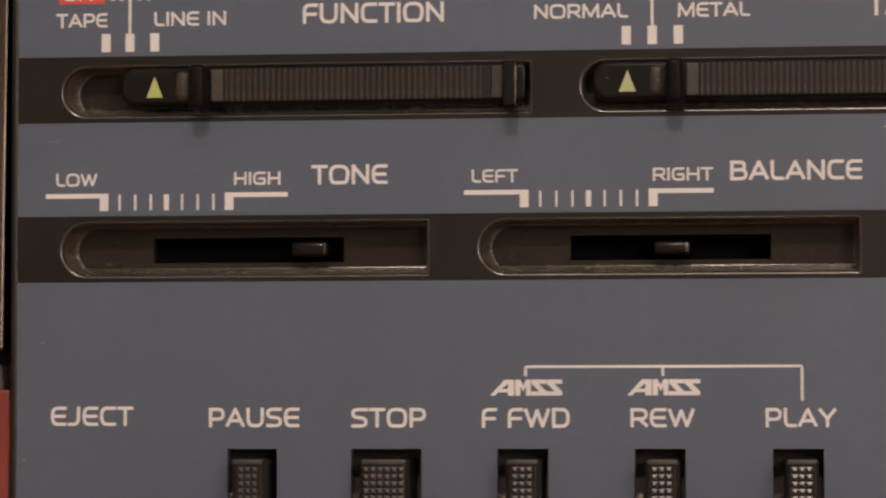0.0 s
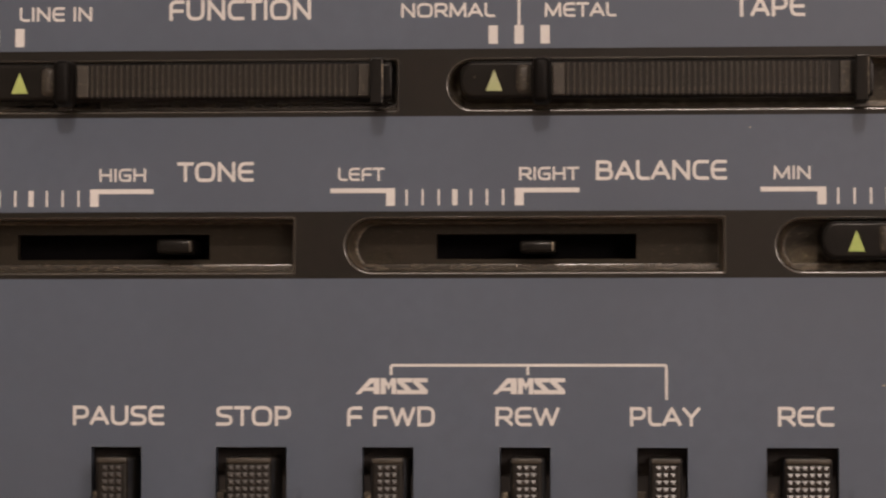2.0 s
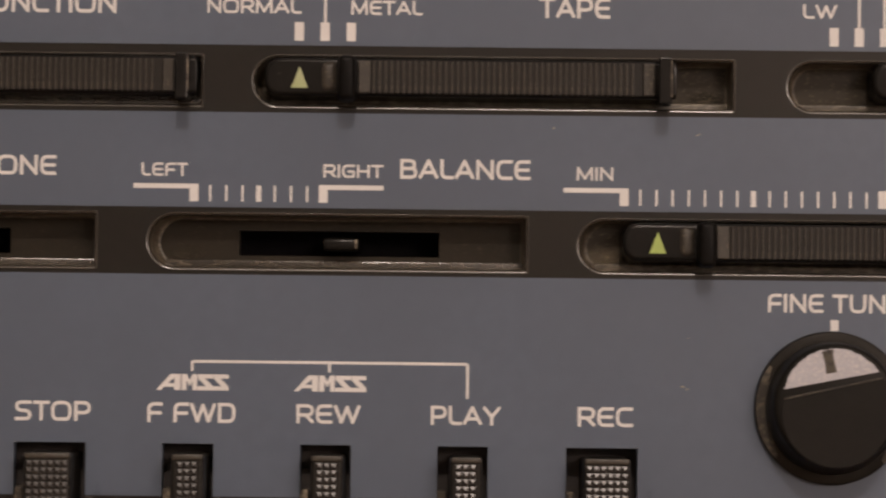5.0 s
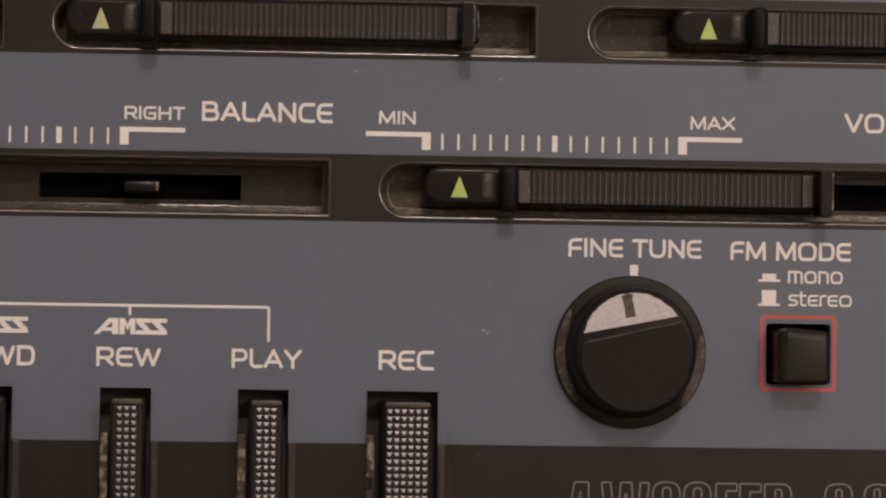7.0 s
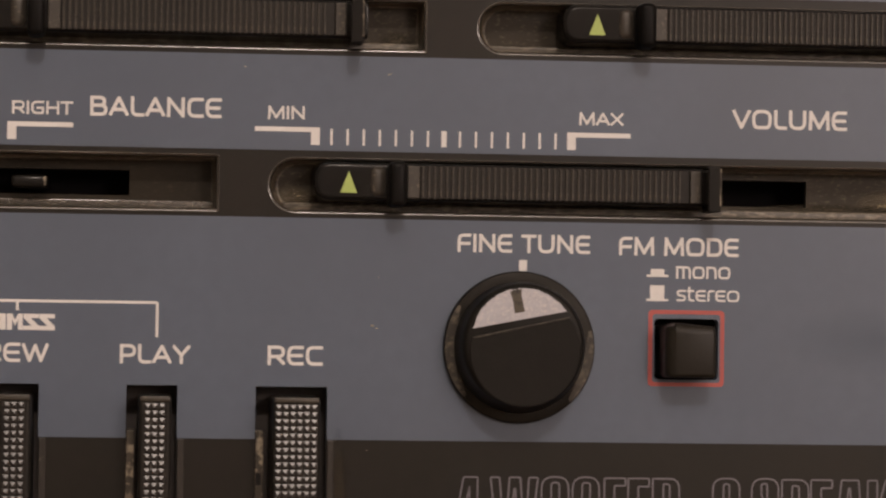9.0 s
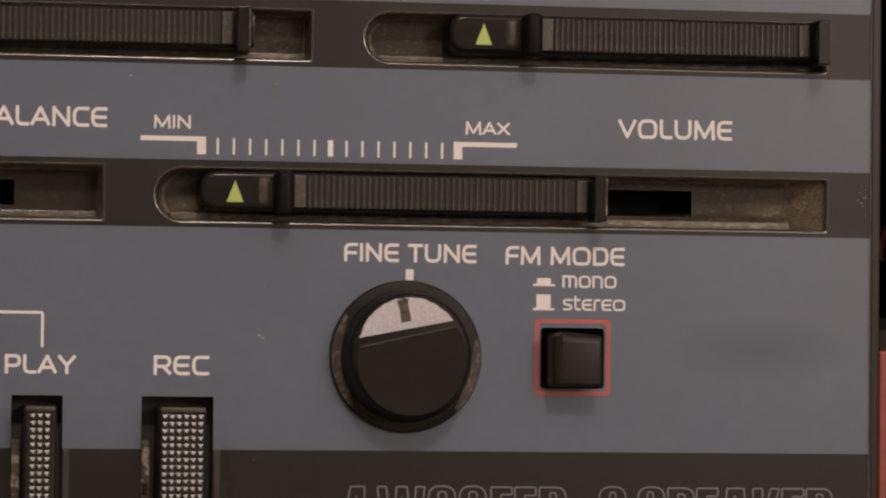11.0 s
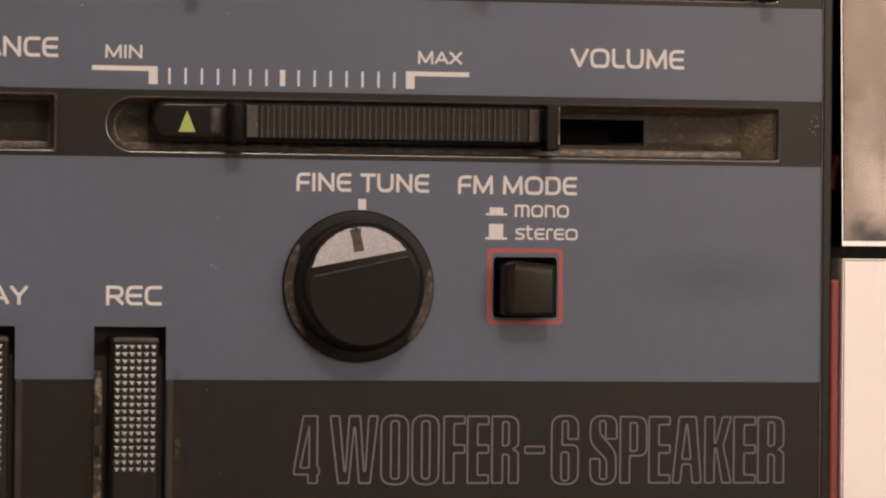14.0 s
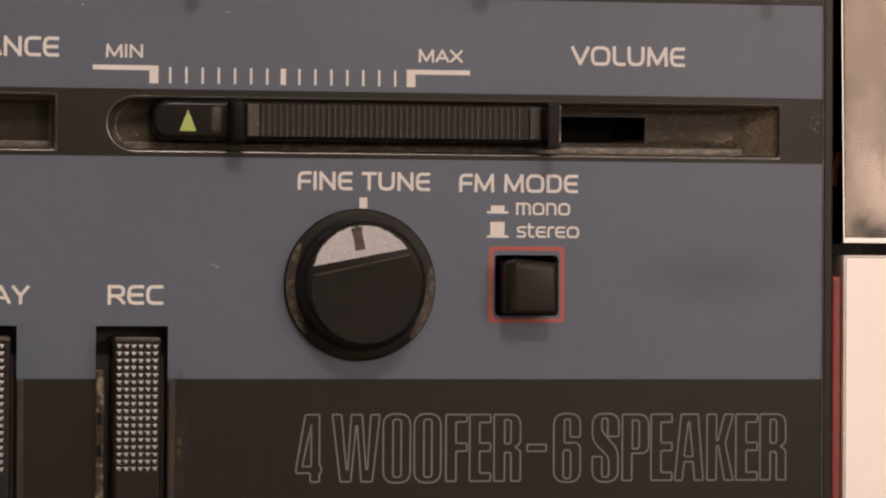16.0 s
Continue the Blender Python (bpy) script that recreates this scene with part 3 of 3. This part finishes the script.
    part("tray_ledge", block(x0 + 2.1, x1 - 0.45, deep - 0.5, deep + 0.45, z0 + 0.3, z0 + 1.5, bevel=0.22, segments=5), TRAY if dusty else CLEAN, tray, smooth=True)
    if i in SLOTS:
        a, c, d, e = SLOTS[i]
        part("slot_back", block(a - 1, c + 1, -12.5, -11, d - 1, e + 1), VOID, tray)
    return tray


trays = [slider_tray(i) for i in range(6)]

rib_mesh = finish("rib", block(0, 0.40, 1.5, 1.98, -2.05 - BASE, 2.05 - BASE, taper=0.13), RIB)


def slider_handle(x0, zc, length, paint=None):
    """A long grip with a round left end, a green pointer, two cross bars and fine ribs between them."""
    x1 = x0 + length
    zc = zc + 0.15
    top, low = zc + 2.35, zc - 2.35

    def outline(k):
        r = 1.75
        return (ring(x0 + r + k, top - r - k, r, n=7, a0=90, a1=180) + ring(x0 + r + k, low + r + k, r, n=7, a0=180, a1=270)
                + ring(x1 - 0.3 - k * 0.1, low + 0.3 + k, 0.3, n=3, a0=270, a1=360) + ring(x1 - 0.3 - k * 0.1, top - 0.3 - k, 0.3, n=3, a0=0, a1=90))

    body = part("slider_handle", skin([(outline(-0.15), -3.6), (outline(0.0), 0.7), (outline(0.0), 0.9), (outline(0.04), 1.12), (outline(0.12), 1.3), (outline(0.24), 1.45), (outline(0.38), 1.54), (outline(0.47), 1.565),
                                          (outline(0.55), 1.57)]), HANDLE, stereo,
                "black ribbed slider handle with a green pointer", smooth=True)
    bm = bmesh.new()
    bm.faces.new([bm.verts.new(P(x, 1.64, z)) for x, z in ((x0 + 3.3, zc - 1.42), (x0 + 5.38, zc - 1.42), (x0 + 4.34, zc + 1.25))])
    part("pointer", bm, paint or GREEN, body, "yellow-green pointer triangle")
    # rounded bump; the curved grip's highlight is put into its lighter colour
    part("highlight_bump", block(x0 + 6.9, x0 + 9.05, 0.3, 2.0, zc - 1.95, zc + 1.95, bevel=0.8, segments=6, taper=0.1), RIB, body, smooth=True)
    part("cross_bar", block(x0 + 9.1, x0 + 11.4, 0.8, 5.0, zc - 3.2, zc + 2.5, bevel=0.7, segments=5, taper=0.1), BAR, body, smooth=True)
    end_bar = part("cross_bar", block(x1 - 2.4, x1 - 0.75, 0.8, 5.0, zc - 3.2, zc + 2.5, bevel=0.16, segments=3, taper=0.03), HANDLE, body)
    part("worn_corner", block(x1 - 0.92, x1 - 0.76, 4.75, 5.03, zc - 2.4, zc + 2.2, bevel=0.06), WORN, end_bar)
    part("flat_rib", block(x0 + 11.6, x0 + 13.1, 1.3, 2.0, zc - 2.0, zc + 2.0, bevel=0.12), RIB, body)
    part("flat_rib", block(x1 - 4.1, x1 - 2.75, 1.3, 2.0, zc - 2.0, zc + 2.0, bevel=0.12), RIB, body)
    part("rib_bed", block(x0 + 13.15, x1 - 4.15, 1.3, 1.68, zc - 2.04, zc + 2.04, bevel=0.08), BED, body)
    n = 44
    start, pitch = x0 + 13.3, (length - 18.2) / 44
    for k in range(n):
        rib = new("rib", rib_mesh)
        rib.parent = body
        rib.location = Vector(((start + k * pitch) / 1000, 0, (zc + BASE) / 1000))
    return body


slider_handle(-40.61, 20.45, 50.95)
slider_handle(18.74, 20.45, 50.90, PALEGREEN)
slider_handle(93.91, 20.65, 48.68)
slider_handle(63.15, 0.45, 51.08)


def slider_stub(x0, x1, z0, z1, plastic):
    stub = part("slider_stub", block(x0, x1, -10, -1.3, z0, z1, bevel=0.55, segments=5, taper=0.1), plastic, stereo, "bare slider stub without its handle", smooth=True)
    # worn tip; its pale colour also stands in for the rounded end's glint
    part("worn_glint_tip", block(x1 - 0.75, x1 - 0.35, -2.0, -1.24, z0 + 0.35, z1 - 0.3, bevel=0.2, segments=3), WORN, stub, smooth=True)


slider_stub(-19.55, -14.65, -0.85, 1.2, HANDLE)
slider_stub(25.95, 30.75, -0.85, 0.95, HANDLE)

# ---------------------------------------------------------------- cassette keys
stud_bm = bmesh.new()
base = [stud_bm.verts.new((x * 0.00034, 0, z * 0.00035)) for x, z in ((-1, -1), (1, -1), (1, 1), (-1, 1))]
tip = stud_bm.verts.new((0, -0.00016, -0.00014))
for i in range(4):
    stud_bm.faces.new((base[i], base[(i + 1) % 4], tip))
stud_mesh = finish("stud", stud_bm, STUD)


def cassette_key(a, b, columns):
    inset = 1.45 if columns > 3 else 1.05
    mid, half = (a + b) / 2 + 0.4, (b - a) / 2 - inset
    body = part("cassette_key", block(mid - half, mid + half, -9, 5.6, -58, KEY_TOP - 1.13, bevel=0.45, segments=3, taper=0.1), KEYBLACK, stereo,
                "black cassette key with a studded grip")
    for row in range(18):
        for c in range(columns):
            stud = new("stud", stud_mesh)
            stud.parent = body
            stud.location = P(mid + (c - (columns - 1) / 2) * 0.868, 5.61, -27.34 - row * 0.874)
    part("lit_top_edge", block(mid - half + 0.2, mid + half - 0.2, 5.2, 5.78, KEY_TOP - 1.95, KEY_TOP - 1.2, bevel=0.24, segments=4), KEYTOP, body, smooth=True)
    part("key_guide", block(a + 0.05, a + 1.05, -8, -0.35, -61, -30.4, bevel=0.15), WORN, stereo, "worn brown key guide")
    # dark blocks set proud of the guide stand in for its shaded holes
    for z in (-36.3, -40.2) if columns > 3 else (-44.0,):
        part("notch_shade", block(a + 0.15, a + 0.8, -0.6, -0.3, z - 0.75, z + 0.75, bevel=0.1), HOLE, stereo)
    part("key_rail", block(b + 0.1, b + 0.9, -1.5, 0.1, -60, LOW - 0.1, bevel=0.08), COLLAR, stereo)


for span in KEY_SPANS:
    cassette_key(*span)
part("key_well", block(-50, 70, -13.5, -5, -71, -24), WELL, stereo)

# ---------------------------------------------------------------- tuning knob and push button
KX, KZ = 89.05, -19.63
collar = part("knob_collar", skin([(ring(KX, KZ, 9.4, n=64), -2), (ring(KX, KZ, 9.48, n=64), 0.1), (ring(KX, KZ, 9.46, n=64), 0.75), (ring(KX, KZ, 9.35, n=64), 1.0),
                                   (ring(KX, KZ, 9.2, n=64), 1.08), (ring(KX, KZ, 7.6, n=64), 1.0)]), SKIRT, stereo, "worn brown knob collar", smooth=True)
for a0, a1, wide in ((146, 222, 1.3), (-46, 14, 1.05)):
    outer = ring(KX, KZ, 9.3, n=30, a0=a0, a1=a1)
    inner = [(KX + (8.93 - wide * math.sin(math.pi * (i + 0.5) / 30)) * math.cos(radians(a1 + (a0 - a1) * i / 29)),
              KZ + (8.93 - wide * math.sin(math.pi * (i + 0.5) / 30)) * math.sin(radians(a1 + (a0 - a1) * i / 29))) for i in range(30)]
    part("worn_collar_edge", skin([(outer + inner, 0.6), (outer + inner, 1.1)]), CRUST, collar)
FX, FZ = KX - 0.1, KZ + 0.3
knob = part("tuning_knob", skin([(ring(KX, KZ, 8.2, n=64), 0.6), (ring(KX, KZ, 8.15, n=64), 1.6), (ring(FX, FZ, 7.8, n=64), 4.2), (ring(FX, FZ, 7.6, n=64), 5.5), (ring(FX, FZ, 7.5, n=64), 5.9),
                                 (ring(FX, FZ, 7.3, n=64), 6.2), (ring(FX, FZ, 7.12, n=64), 6.37), (ring(FX, FZ, 6.9, n=64), 6.42)]), KNOB, stereo,
            "round black tuning knob with a silver insert", smooth=True)
arc = ring(KX - 0.25, KZ + 0.92, 6.4, n=60, a0=34, a1=168)
chips = random.Random(7)
arc = arc[:1] + [(x - (x - KX) * k, z - (z - KZ) * k) for x, z in arc[1:-1] for k in [max(0.0, chips.gauss(0.004, 0.014))]] + arc[-1:]
part("silver_insert", skin([(arc, 6.45), (arc, 6.58)]), INSERT, knob, "brushed silver insert with a chipped edge")
# the pointer line on the insert is bent and dirty at its outer end
bend = [(KX - 1.95, KZ + 6.85), (KX - 1.55, KZ + 5.6), (KX - 1.35, KZ + 4.15), (KX - 0.1, KZ + 4.4), (KX - 0.35, KZ + 5.6), (KX - 0.55, KZ + 6.3), (KX - 0.5, KZ + 7.15), (KX - 1.2, KZ + 7.1)]
part("index_line", skin([(bend, 6.5), (bend, 6.63)]), GROOVE, knob, "dirty bent pointer line")
GX, GZ = KX, KZ - 0.42
part("grip", skin([(ring(GX, GZ, 6.85, n=56, a0=165, a1=397), 6.3), (ring(GX, GZ, 6.82, n=56, a0=165, a1=397), 6.5),
                   (ring(GX, GZ, 6.7, n=56, a0=165.3, a1=396.7), 6.56)]), KNOB, knob)
edge_bm = block(-6.0, 6.1, 6.3, 6.72, -0.11, 0.11, bevel=0.06)
bmesh.ops.rotate(edge_bm, verts=edge_bm.verts, cent=P(0, 0, 0), matrix=Matrix.Rotation(radians(-12.5), 3, "Y"))
bmesh.ops.translate(edge_bm, verts=edge_bm.verts, vec=P(GX - 0.5, 0, GZ + 2.84) - P(0, 0, 0))
part("grip_edge", edge_bm, CRUST, knob, "worn pale edge of the grip")

bm = block(106.75, 113.1, -6, 5.2, -23.1, -16.7)
left = [e for e in bm.edges if all(v.co.x < 0.1075 for v in e.verts) and all(v.co.y < -0.003 for v in e.verts)]
bmesh.ops.bevel(bm, geom=left, offset=0.0013, segments=7, profile=0.5, affect="EDGES")
upper = [e for e in bm.edges if all(v.co.z > (BASE - 16.8) / 1000 and v.co.y < -0.0035 for v in e.verts) and abs(e.verts[0].co.y - e.verts[1].co.y) < 1e-5]
bmesh.ops.bevel(bm, geom=upper, offset=0.001, segments=3, profile=0.6, affect="EDGES")
bmesh.ops.bevel(bm, geom=[e for e in bm.edges if e.calc_face_angle(0) > 1.2], offset=0.00055, segments=5, profile=0.5, affect="EDGES")
button = part("push_button", bm, RUBBED, stereo, "square black push button with a red frame", smooth=True)
part("button_socket", block(105, 116, -8, -5, -25, -14.5), HOLE, stereo)
part("red_frame", plate(round_rect(105.36, 114.98, -24.24, -14.72, 0.5), [round_rect(105.87, 114.48, -23.76, -15.22, 0.4)], 0.09, 0.05), REDLINE, stereo, "red printed frame")

# ---------------------------------------------------------------- print
small, large = (8.2, 9.85), (8.16, 10.62)
for text, x0, x1, (z0, z1) in (("LOW", -49.21, -43.91, small), ("HIGH", -26.42, -20.54, small), ("TONE", -16.6, -6.99, large),
                               ("LEFT", 3.57, 9.34, small), ("RIGHT", 26.1, 33.52, small), ("BALANCE", 35.61, 51.74, large),
                               ("MIN", 57.47, 62.01, small), ("MAX", 96.32, 101.94, small), ("VOLUME", 115.69, 130.4, large),
                               ("TAPE", -49.26, -42.7, (28.35, 30.15)), ("LINE IN", -36.66, -27.47, (28.40, 30.20)), ("FUNCTION", -17.7, 0.13, (28.40, 30.95)),
                               ("NORMAL", 11.43, 23.12, (28.55, 30.35)), ("METAL", 29.29, 38.19, (28.50, 30.30)), ("TAPE", 52.64, 61.46, (28.35, 30.90)),
                               ("LW", 85.39, 89.6, (28.63, 30.43)), ("FM", 98.33, 102.75, (28.48, 30.28)),
                               ("EJECT", -49.76, -39.21, (-21.97, -19.55)), ("PAUSE", -29.57, -18.1, (-22.17, -19.72)), ("STOP", -11.57, -2.21, (-22.22, -19.77)),
                               ("F FWD", 4.76, 15.66, (-22.27, -19.80)), ("REW", 23.17, 31.08, (-22.22, -19.85)), ("PLAY", 39.74, 48.4, (-22.22, -19.85)),
                               ("REC", 57.87, 64.7, (-22.22, -19.80)), ("FINE TUNE", 81.24, 97.88, (-7.87, -5.57)), ("FM MODE", 101.54, 116.7, (-7.95, -5.64))):
    word(text, x0, x1, z0, z1, upper_plate if z0 > 20 else middle_plate if z0 > 0 else key_plate)
word("mono", 108.79, 115.69, -10.76, -9.21, key_plate)
word("stereo", 108.89, 116.85, -13.6, -11.87, key_plate)
for x0 in (5.8, 22.8):
    search_sign(x0, x0 + 8.95, -18.28, -16.3, key_plate)

for text, x0, x1 in (("4", 81.25, 84.4), ("W", 85.75, 91.7), ("O", 92.15, 95.55), ("O", 96.05, 99.4), ("F", 100.05, 102.7), ("E", 103.05, 105.7), ("R", 106.15, 109.5),
                     ("-", 110.35, 112.8), ("6", 113.75, 117.15), ("S", 118.7, 122.1), ("P", 122.55, 125.95), ("E", 126.25, 128.95), ("A", 129.3, 133.0),
                     ("K", 133.5, 136.9), ("E", 137.25, 140.05), ("R", 140.4, 143.75)):
    lo, hi = (-40.4, -39.55) if text == "-" else (-44.28, -35.68) if text in "O6S" else (-44.12, -35.78)
    outline_letter(text, x0, x1, lo, hi, 0.22, lower_plate)

# scales over the sliders: brackets and ticks
for x0, n in ((-43.05, 8), (10.12, 8), (63.37, 16)):
    for k in range(1, n):
        w = 0.33 if k == n // 2 else 0.14
        mark("scale_mark", x0 + 2 * k - w, x0 + 2 * k + w, 5.12, 7.12, middle_plate)
    x1 = x0 + 2 * n
    outline_mark("scale_bracket", [(x0 - 0.55, 5.08), (x0 + 0.55, 5.08), (x0 + 0.55, 7.27), (x0 - 7.5, 7.27), (x0 - 7.5, 6.68), (x0 - 0.55, 6.68)], middle_plate)
    outline_mark("scale_bracket", [(x1 - 0.55, 5.08), (x1 + 0.55, 5.08), (x1 + 0.55, 6.68), (x1 + 7.45, 6.68), (x1 + 7.45, 7.27), (x1 - 0.55, 7.27)], middle_plate)
for x in (-42.85, -39.79, -36.61, 22.89, 26.1, 29.34, 89.25, 92.36, 95.52, 98.63):
    mark("switch_mark", x - 0.57, x + 0.57, 25.2, 27.5, upper_plate)
for x in (-39.79, 26.1, 92.36, 95.52):
    mark("switch_line", x - 0.17, x + 0.17, 27.45, 34.0, upper_plate)
mark("off_mark", -48.92, -43.02, 31.35, 34.2, upper_plate, RED)
word("OFF", -48.35, -43.6, 31.75, 33.6, upper_plate, lift=0.08)
# a small word that cannot be read: plain bars
for x in (-42.2, -41.1, -38.8, -37.6):
    mark("print_bar", x, x + 0.5, 31.7, 33.4, upper_plate)
# bracket over the search keys
for x0, x1, z0, z1 in ((10.43, 44.02, -14.88, -14.54), (10.05, 10.39, -15.9, -14.9), (27.0, 27.34, -15.9, -14.885), (44.06, 44.4, -18.95, -14.9)):
    mark("bracket_line", x0, x1, z0, z1, key_plate)
outline_mark("bracket_line", [(10.05, -14.9), (10.39, -14.9), (10.43, -14.88), (10.43, -14.54), (10.18, -14.62)], key_plate)
outline_mark("bracket_line", [(44.4, -14.9), (44.06, -14.9), (44.02, -14.88), (44.02, -14.54), (44.27, -14.62)], key_plate)
mark("knob_mark", 88.97, 89.97, -10.1, -8.75, key_plate)
outline_mark("button_sign", [(105.08, -10.60), (107.81, -10.60), (107.81, -10.32), (107.31, -10.32), (107.31, -9.60), (105.57, -9.60), (105.57, -10.32), (105.08, -10.32)], key_plate)
outline_mark("button_sign", [(105.08, -13.62), (107.81, -13.62), (107.81, -13.34), (107.32, -13.34), (107.32, -11.65), (105.52, -11.65), (105.52, -13.34), (105.08, -13.34)], key_plate)

# ---------------------------------------------------------------- dust
def dust_material(name, colour, amount):
    """Loose dust: thick in the middle of its patch, broken up and fading to its edge."""
    m = bpy.data.materials.new(name)
    m.use_nodes = True
    nt = m.node_tree
    b = nt.nodes["Principled BSDF"]
    b.inputs["Base Color"].default_value = (*colour, 1)
    b.inputs["Roughness"].default_value = 0.9
    b.inputs["Specular IOR Level"].default_value = 0.1
    co, where = nt.nodes.new("ShaderNodeTexCoord"), nt.nodes.new("ShaderNodeNewGeometry")
    ball = nt.nodes.new("ShaderNodeTexGradient")
    ball.gradient_type = "SPHERICAL"
    nt.links.new(co.outputs["Object"], ball.inputs["Vector"])
    facs = []
    for scale, low, high in ((2300.0, 0.30, 0.72), (520.0, 0.22, 0.62)):
        n, r = nt.nodes.new("ShaderNodeTexNoise"), nt.nodes.new("ShaderNodeMapRange")
        n.inputs["Scale"].default_value, n.inputs["Detail"].default_value = scale, 5.0
        nt.links.new(where.outputs["Position"], n.inputs["Vector"])
        r.inputs["From Min"].default_value, r.inputs["From Max"].default_value = low, high
        nt.links.new(n.outputs["Fac"], r.inputs["Value"])
        facs.append(r.outputs["Result"])
    fac = ball.outputs["Fac"]
    for other in facs:
        k = nt.nodes.new("ShaderNodeMath")
        k.operation = "MULTIPLY"
        nt.links.new(fac, k.inputs[0])
        nt.links.new(other, k.inputs[1])
        fac = k.outputs["Value"]
    k = nt.nodes.new("ShaderNodeMath")
    k.operation, k.use_clamp = "MULTIPLY", True
    k.inputs[1].default_value = amount
    nt.links.new(fac, k.inputs[0])
    nt.links.new(k.outputs["Value"], b.inputs["Alpha"])
    return m


FILM = dust_material("loose_dust", (0.25, 0.21, 0.145), 1.9)
SMEAR = dust_material("brown_grime", (0.06, 0.051, 0.037), 2.4)


def dust_film(x, z, h, wide, high, mat, parent):
    """A patch of dust lying on a surface, wide and high in millimetres."""
    bm = bmesh.new()
    bm.faces.new([bm.verts.new((a, 0, c)) for a, c in rect(-1, 1, -1, 1)])
    me = bpy.data.meshes.new("dust_film")
    bm.to_mesh(me)
    bm.free()
    me.materials.append(mat)
    ob = new("dust_film", me)
    ob.parent = parent
    ob.location = P(x, h, z)
    ob.scale = (wide / 2000, 1, high / 2000)
    return tagged(ob)


for tray, x, z, wide, high, mat in ((5, 136.0, -1.2, 7.0, 5.0, FILM), (5, 130.0, -1.7, 26.0, 1.6, SMEAR), (5, 61.4, -1.4, 5.0, 3.4, FILM),
                                    (1, 74.0, 18.6, 5.5, 2.6, SMEAR), (1, 19.6, 18.6, 3.0, 2.6, FILM), (2, 141.8, 18.4, 2.2, 2.6, FILM), (0, 10.2, 18.8, 1.6, 3.0, FILM),
                                    (0, -45.2, 18.4, 4.5, 1.6, SMEAR), (4, 9.0, -1.3, 5.5, 2.6, SMEAR), (3, -44.0, -1.3, 5.5, 2.6, SMEAR)):
    dust_film(x, z, -4.25, wide, high, mat, trays[tray])
for up, wide, high in ((-1.2, 8.5, 5.0), (0.0, 5.5, 8.0)):   # dust on the ramp
    slope = dust_film(TRAYS[5][1] - 0.46 - RAMP / 2, TRAYS[5][2] + 4.0 + up, -2.5, wide, high, FILM, trays[5])
    slope.rotation_euler = (0, 0, -math.atan2(3.5, RAMP))
for _, b, columns in KEY_SPANS:
    if columns > 3:
        dust_film(b + 1.5, -40.0, 0.06, 2.4, 21.0, SMEAR, lower_plate)

# ---------------------------------------------------------------- lint and specks
rng = random.Random(4)


def speck(x, z, size, h=0.0):
    n = 7
    pts = [(x + size * math.cos(2 * math.pi * i / n) * rng.uniform(0.5, 1.3), z + size * 0.6 * math.sin(2 * math.pi * i / n) * rng.uniform(0.5, 1.3)) for i in range(n)]
    part("lint_speck", skin([(pts, h), ([(x + (a - x) * 0.6, z + (c - z) * 0.6) for a, c in pts], h + 0.14)]), DUST, stereo)


for x, z, s in ((70.85, -17.2, 0.3), (71.3, -17.5, 0.22), (54.6, 14.65, 0.16), (-50.9, -11.6, 0.14), (-53.2, -26.3, 0.2), (71.5, -11.2, 0.1), (70.3, -32.6, 0.1), (72.0, -43.0, 0.1), (147.1, 1.9, 0.12), (147.6, 1.2, 0.15), (147.4, 2.6, 0.07), (26.9, 19.7, 0.09)):
    speck(x, z, s)

for _ in range(34):
    x0, zc, length = rng.choice(((-40.61, 20.6, 50.95), (18.74, 20.6, 50.9), (93.91, 20.8, 48.68), (63.15, 0.6, 51.08)))
    speck(x0 + rng.uniform(12, length - 4), zc + rng.uniform(-1.9, 1.95), rng.uniform(0.04, 0.085), 1.96)
for x, z, s in ((146.9, 0.9, 0.13), (147.3, 0.55, 0.18), (147.6, 0.2, 0.16), (147.9, 1.3, 0.12), (147.8, 2.3, 0.1), (20.6, 20.9, 0.12), (72.4, 14.0, 0.2), (72.7, 14.1, 0.14)):
    speck(x, z, s, 1.5 if 19 < x < 22 else 0.0)

# worn edges of the panel and a light scuff
part("worn_edge", block(148.43, 148.57, -0.5, 0.22, -72, 58), TRAY, stereo)
part("worn_edge", block(-54.3, -54.16, -0.5, 0.22, -72, 58), TRAY, stereo)
for x, z, w in ((-50.2, 13.9, 0.9), (-49.1, 14.0, 0.5), (-49.6, 13.75, 0.35)):
    mark("scuff", x, x + w, z, z + 0.07, stereo, SCUFF)
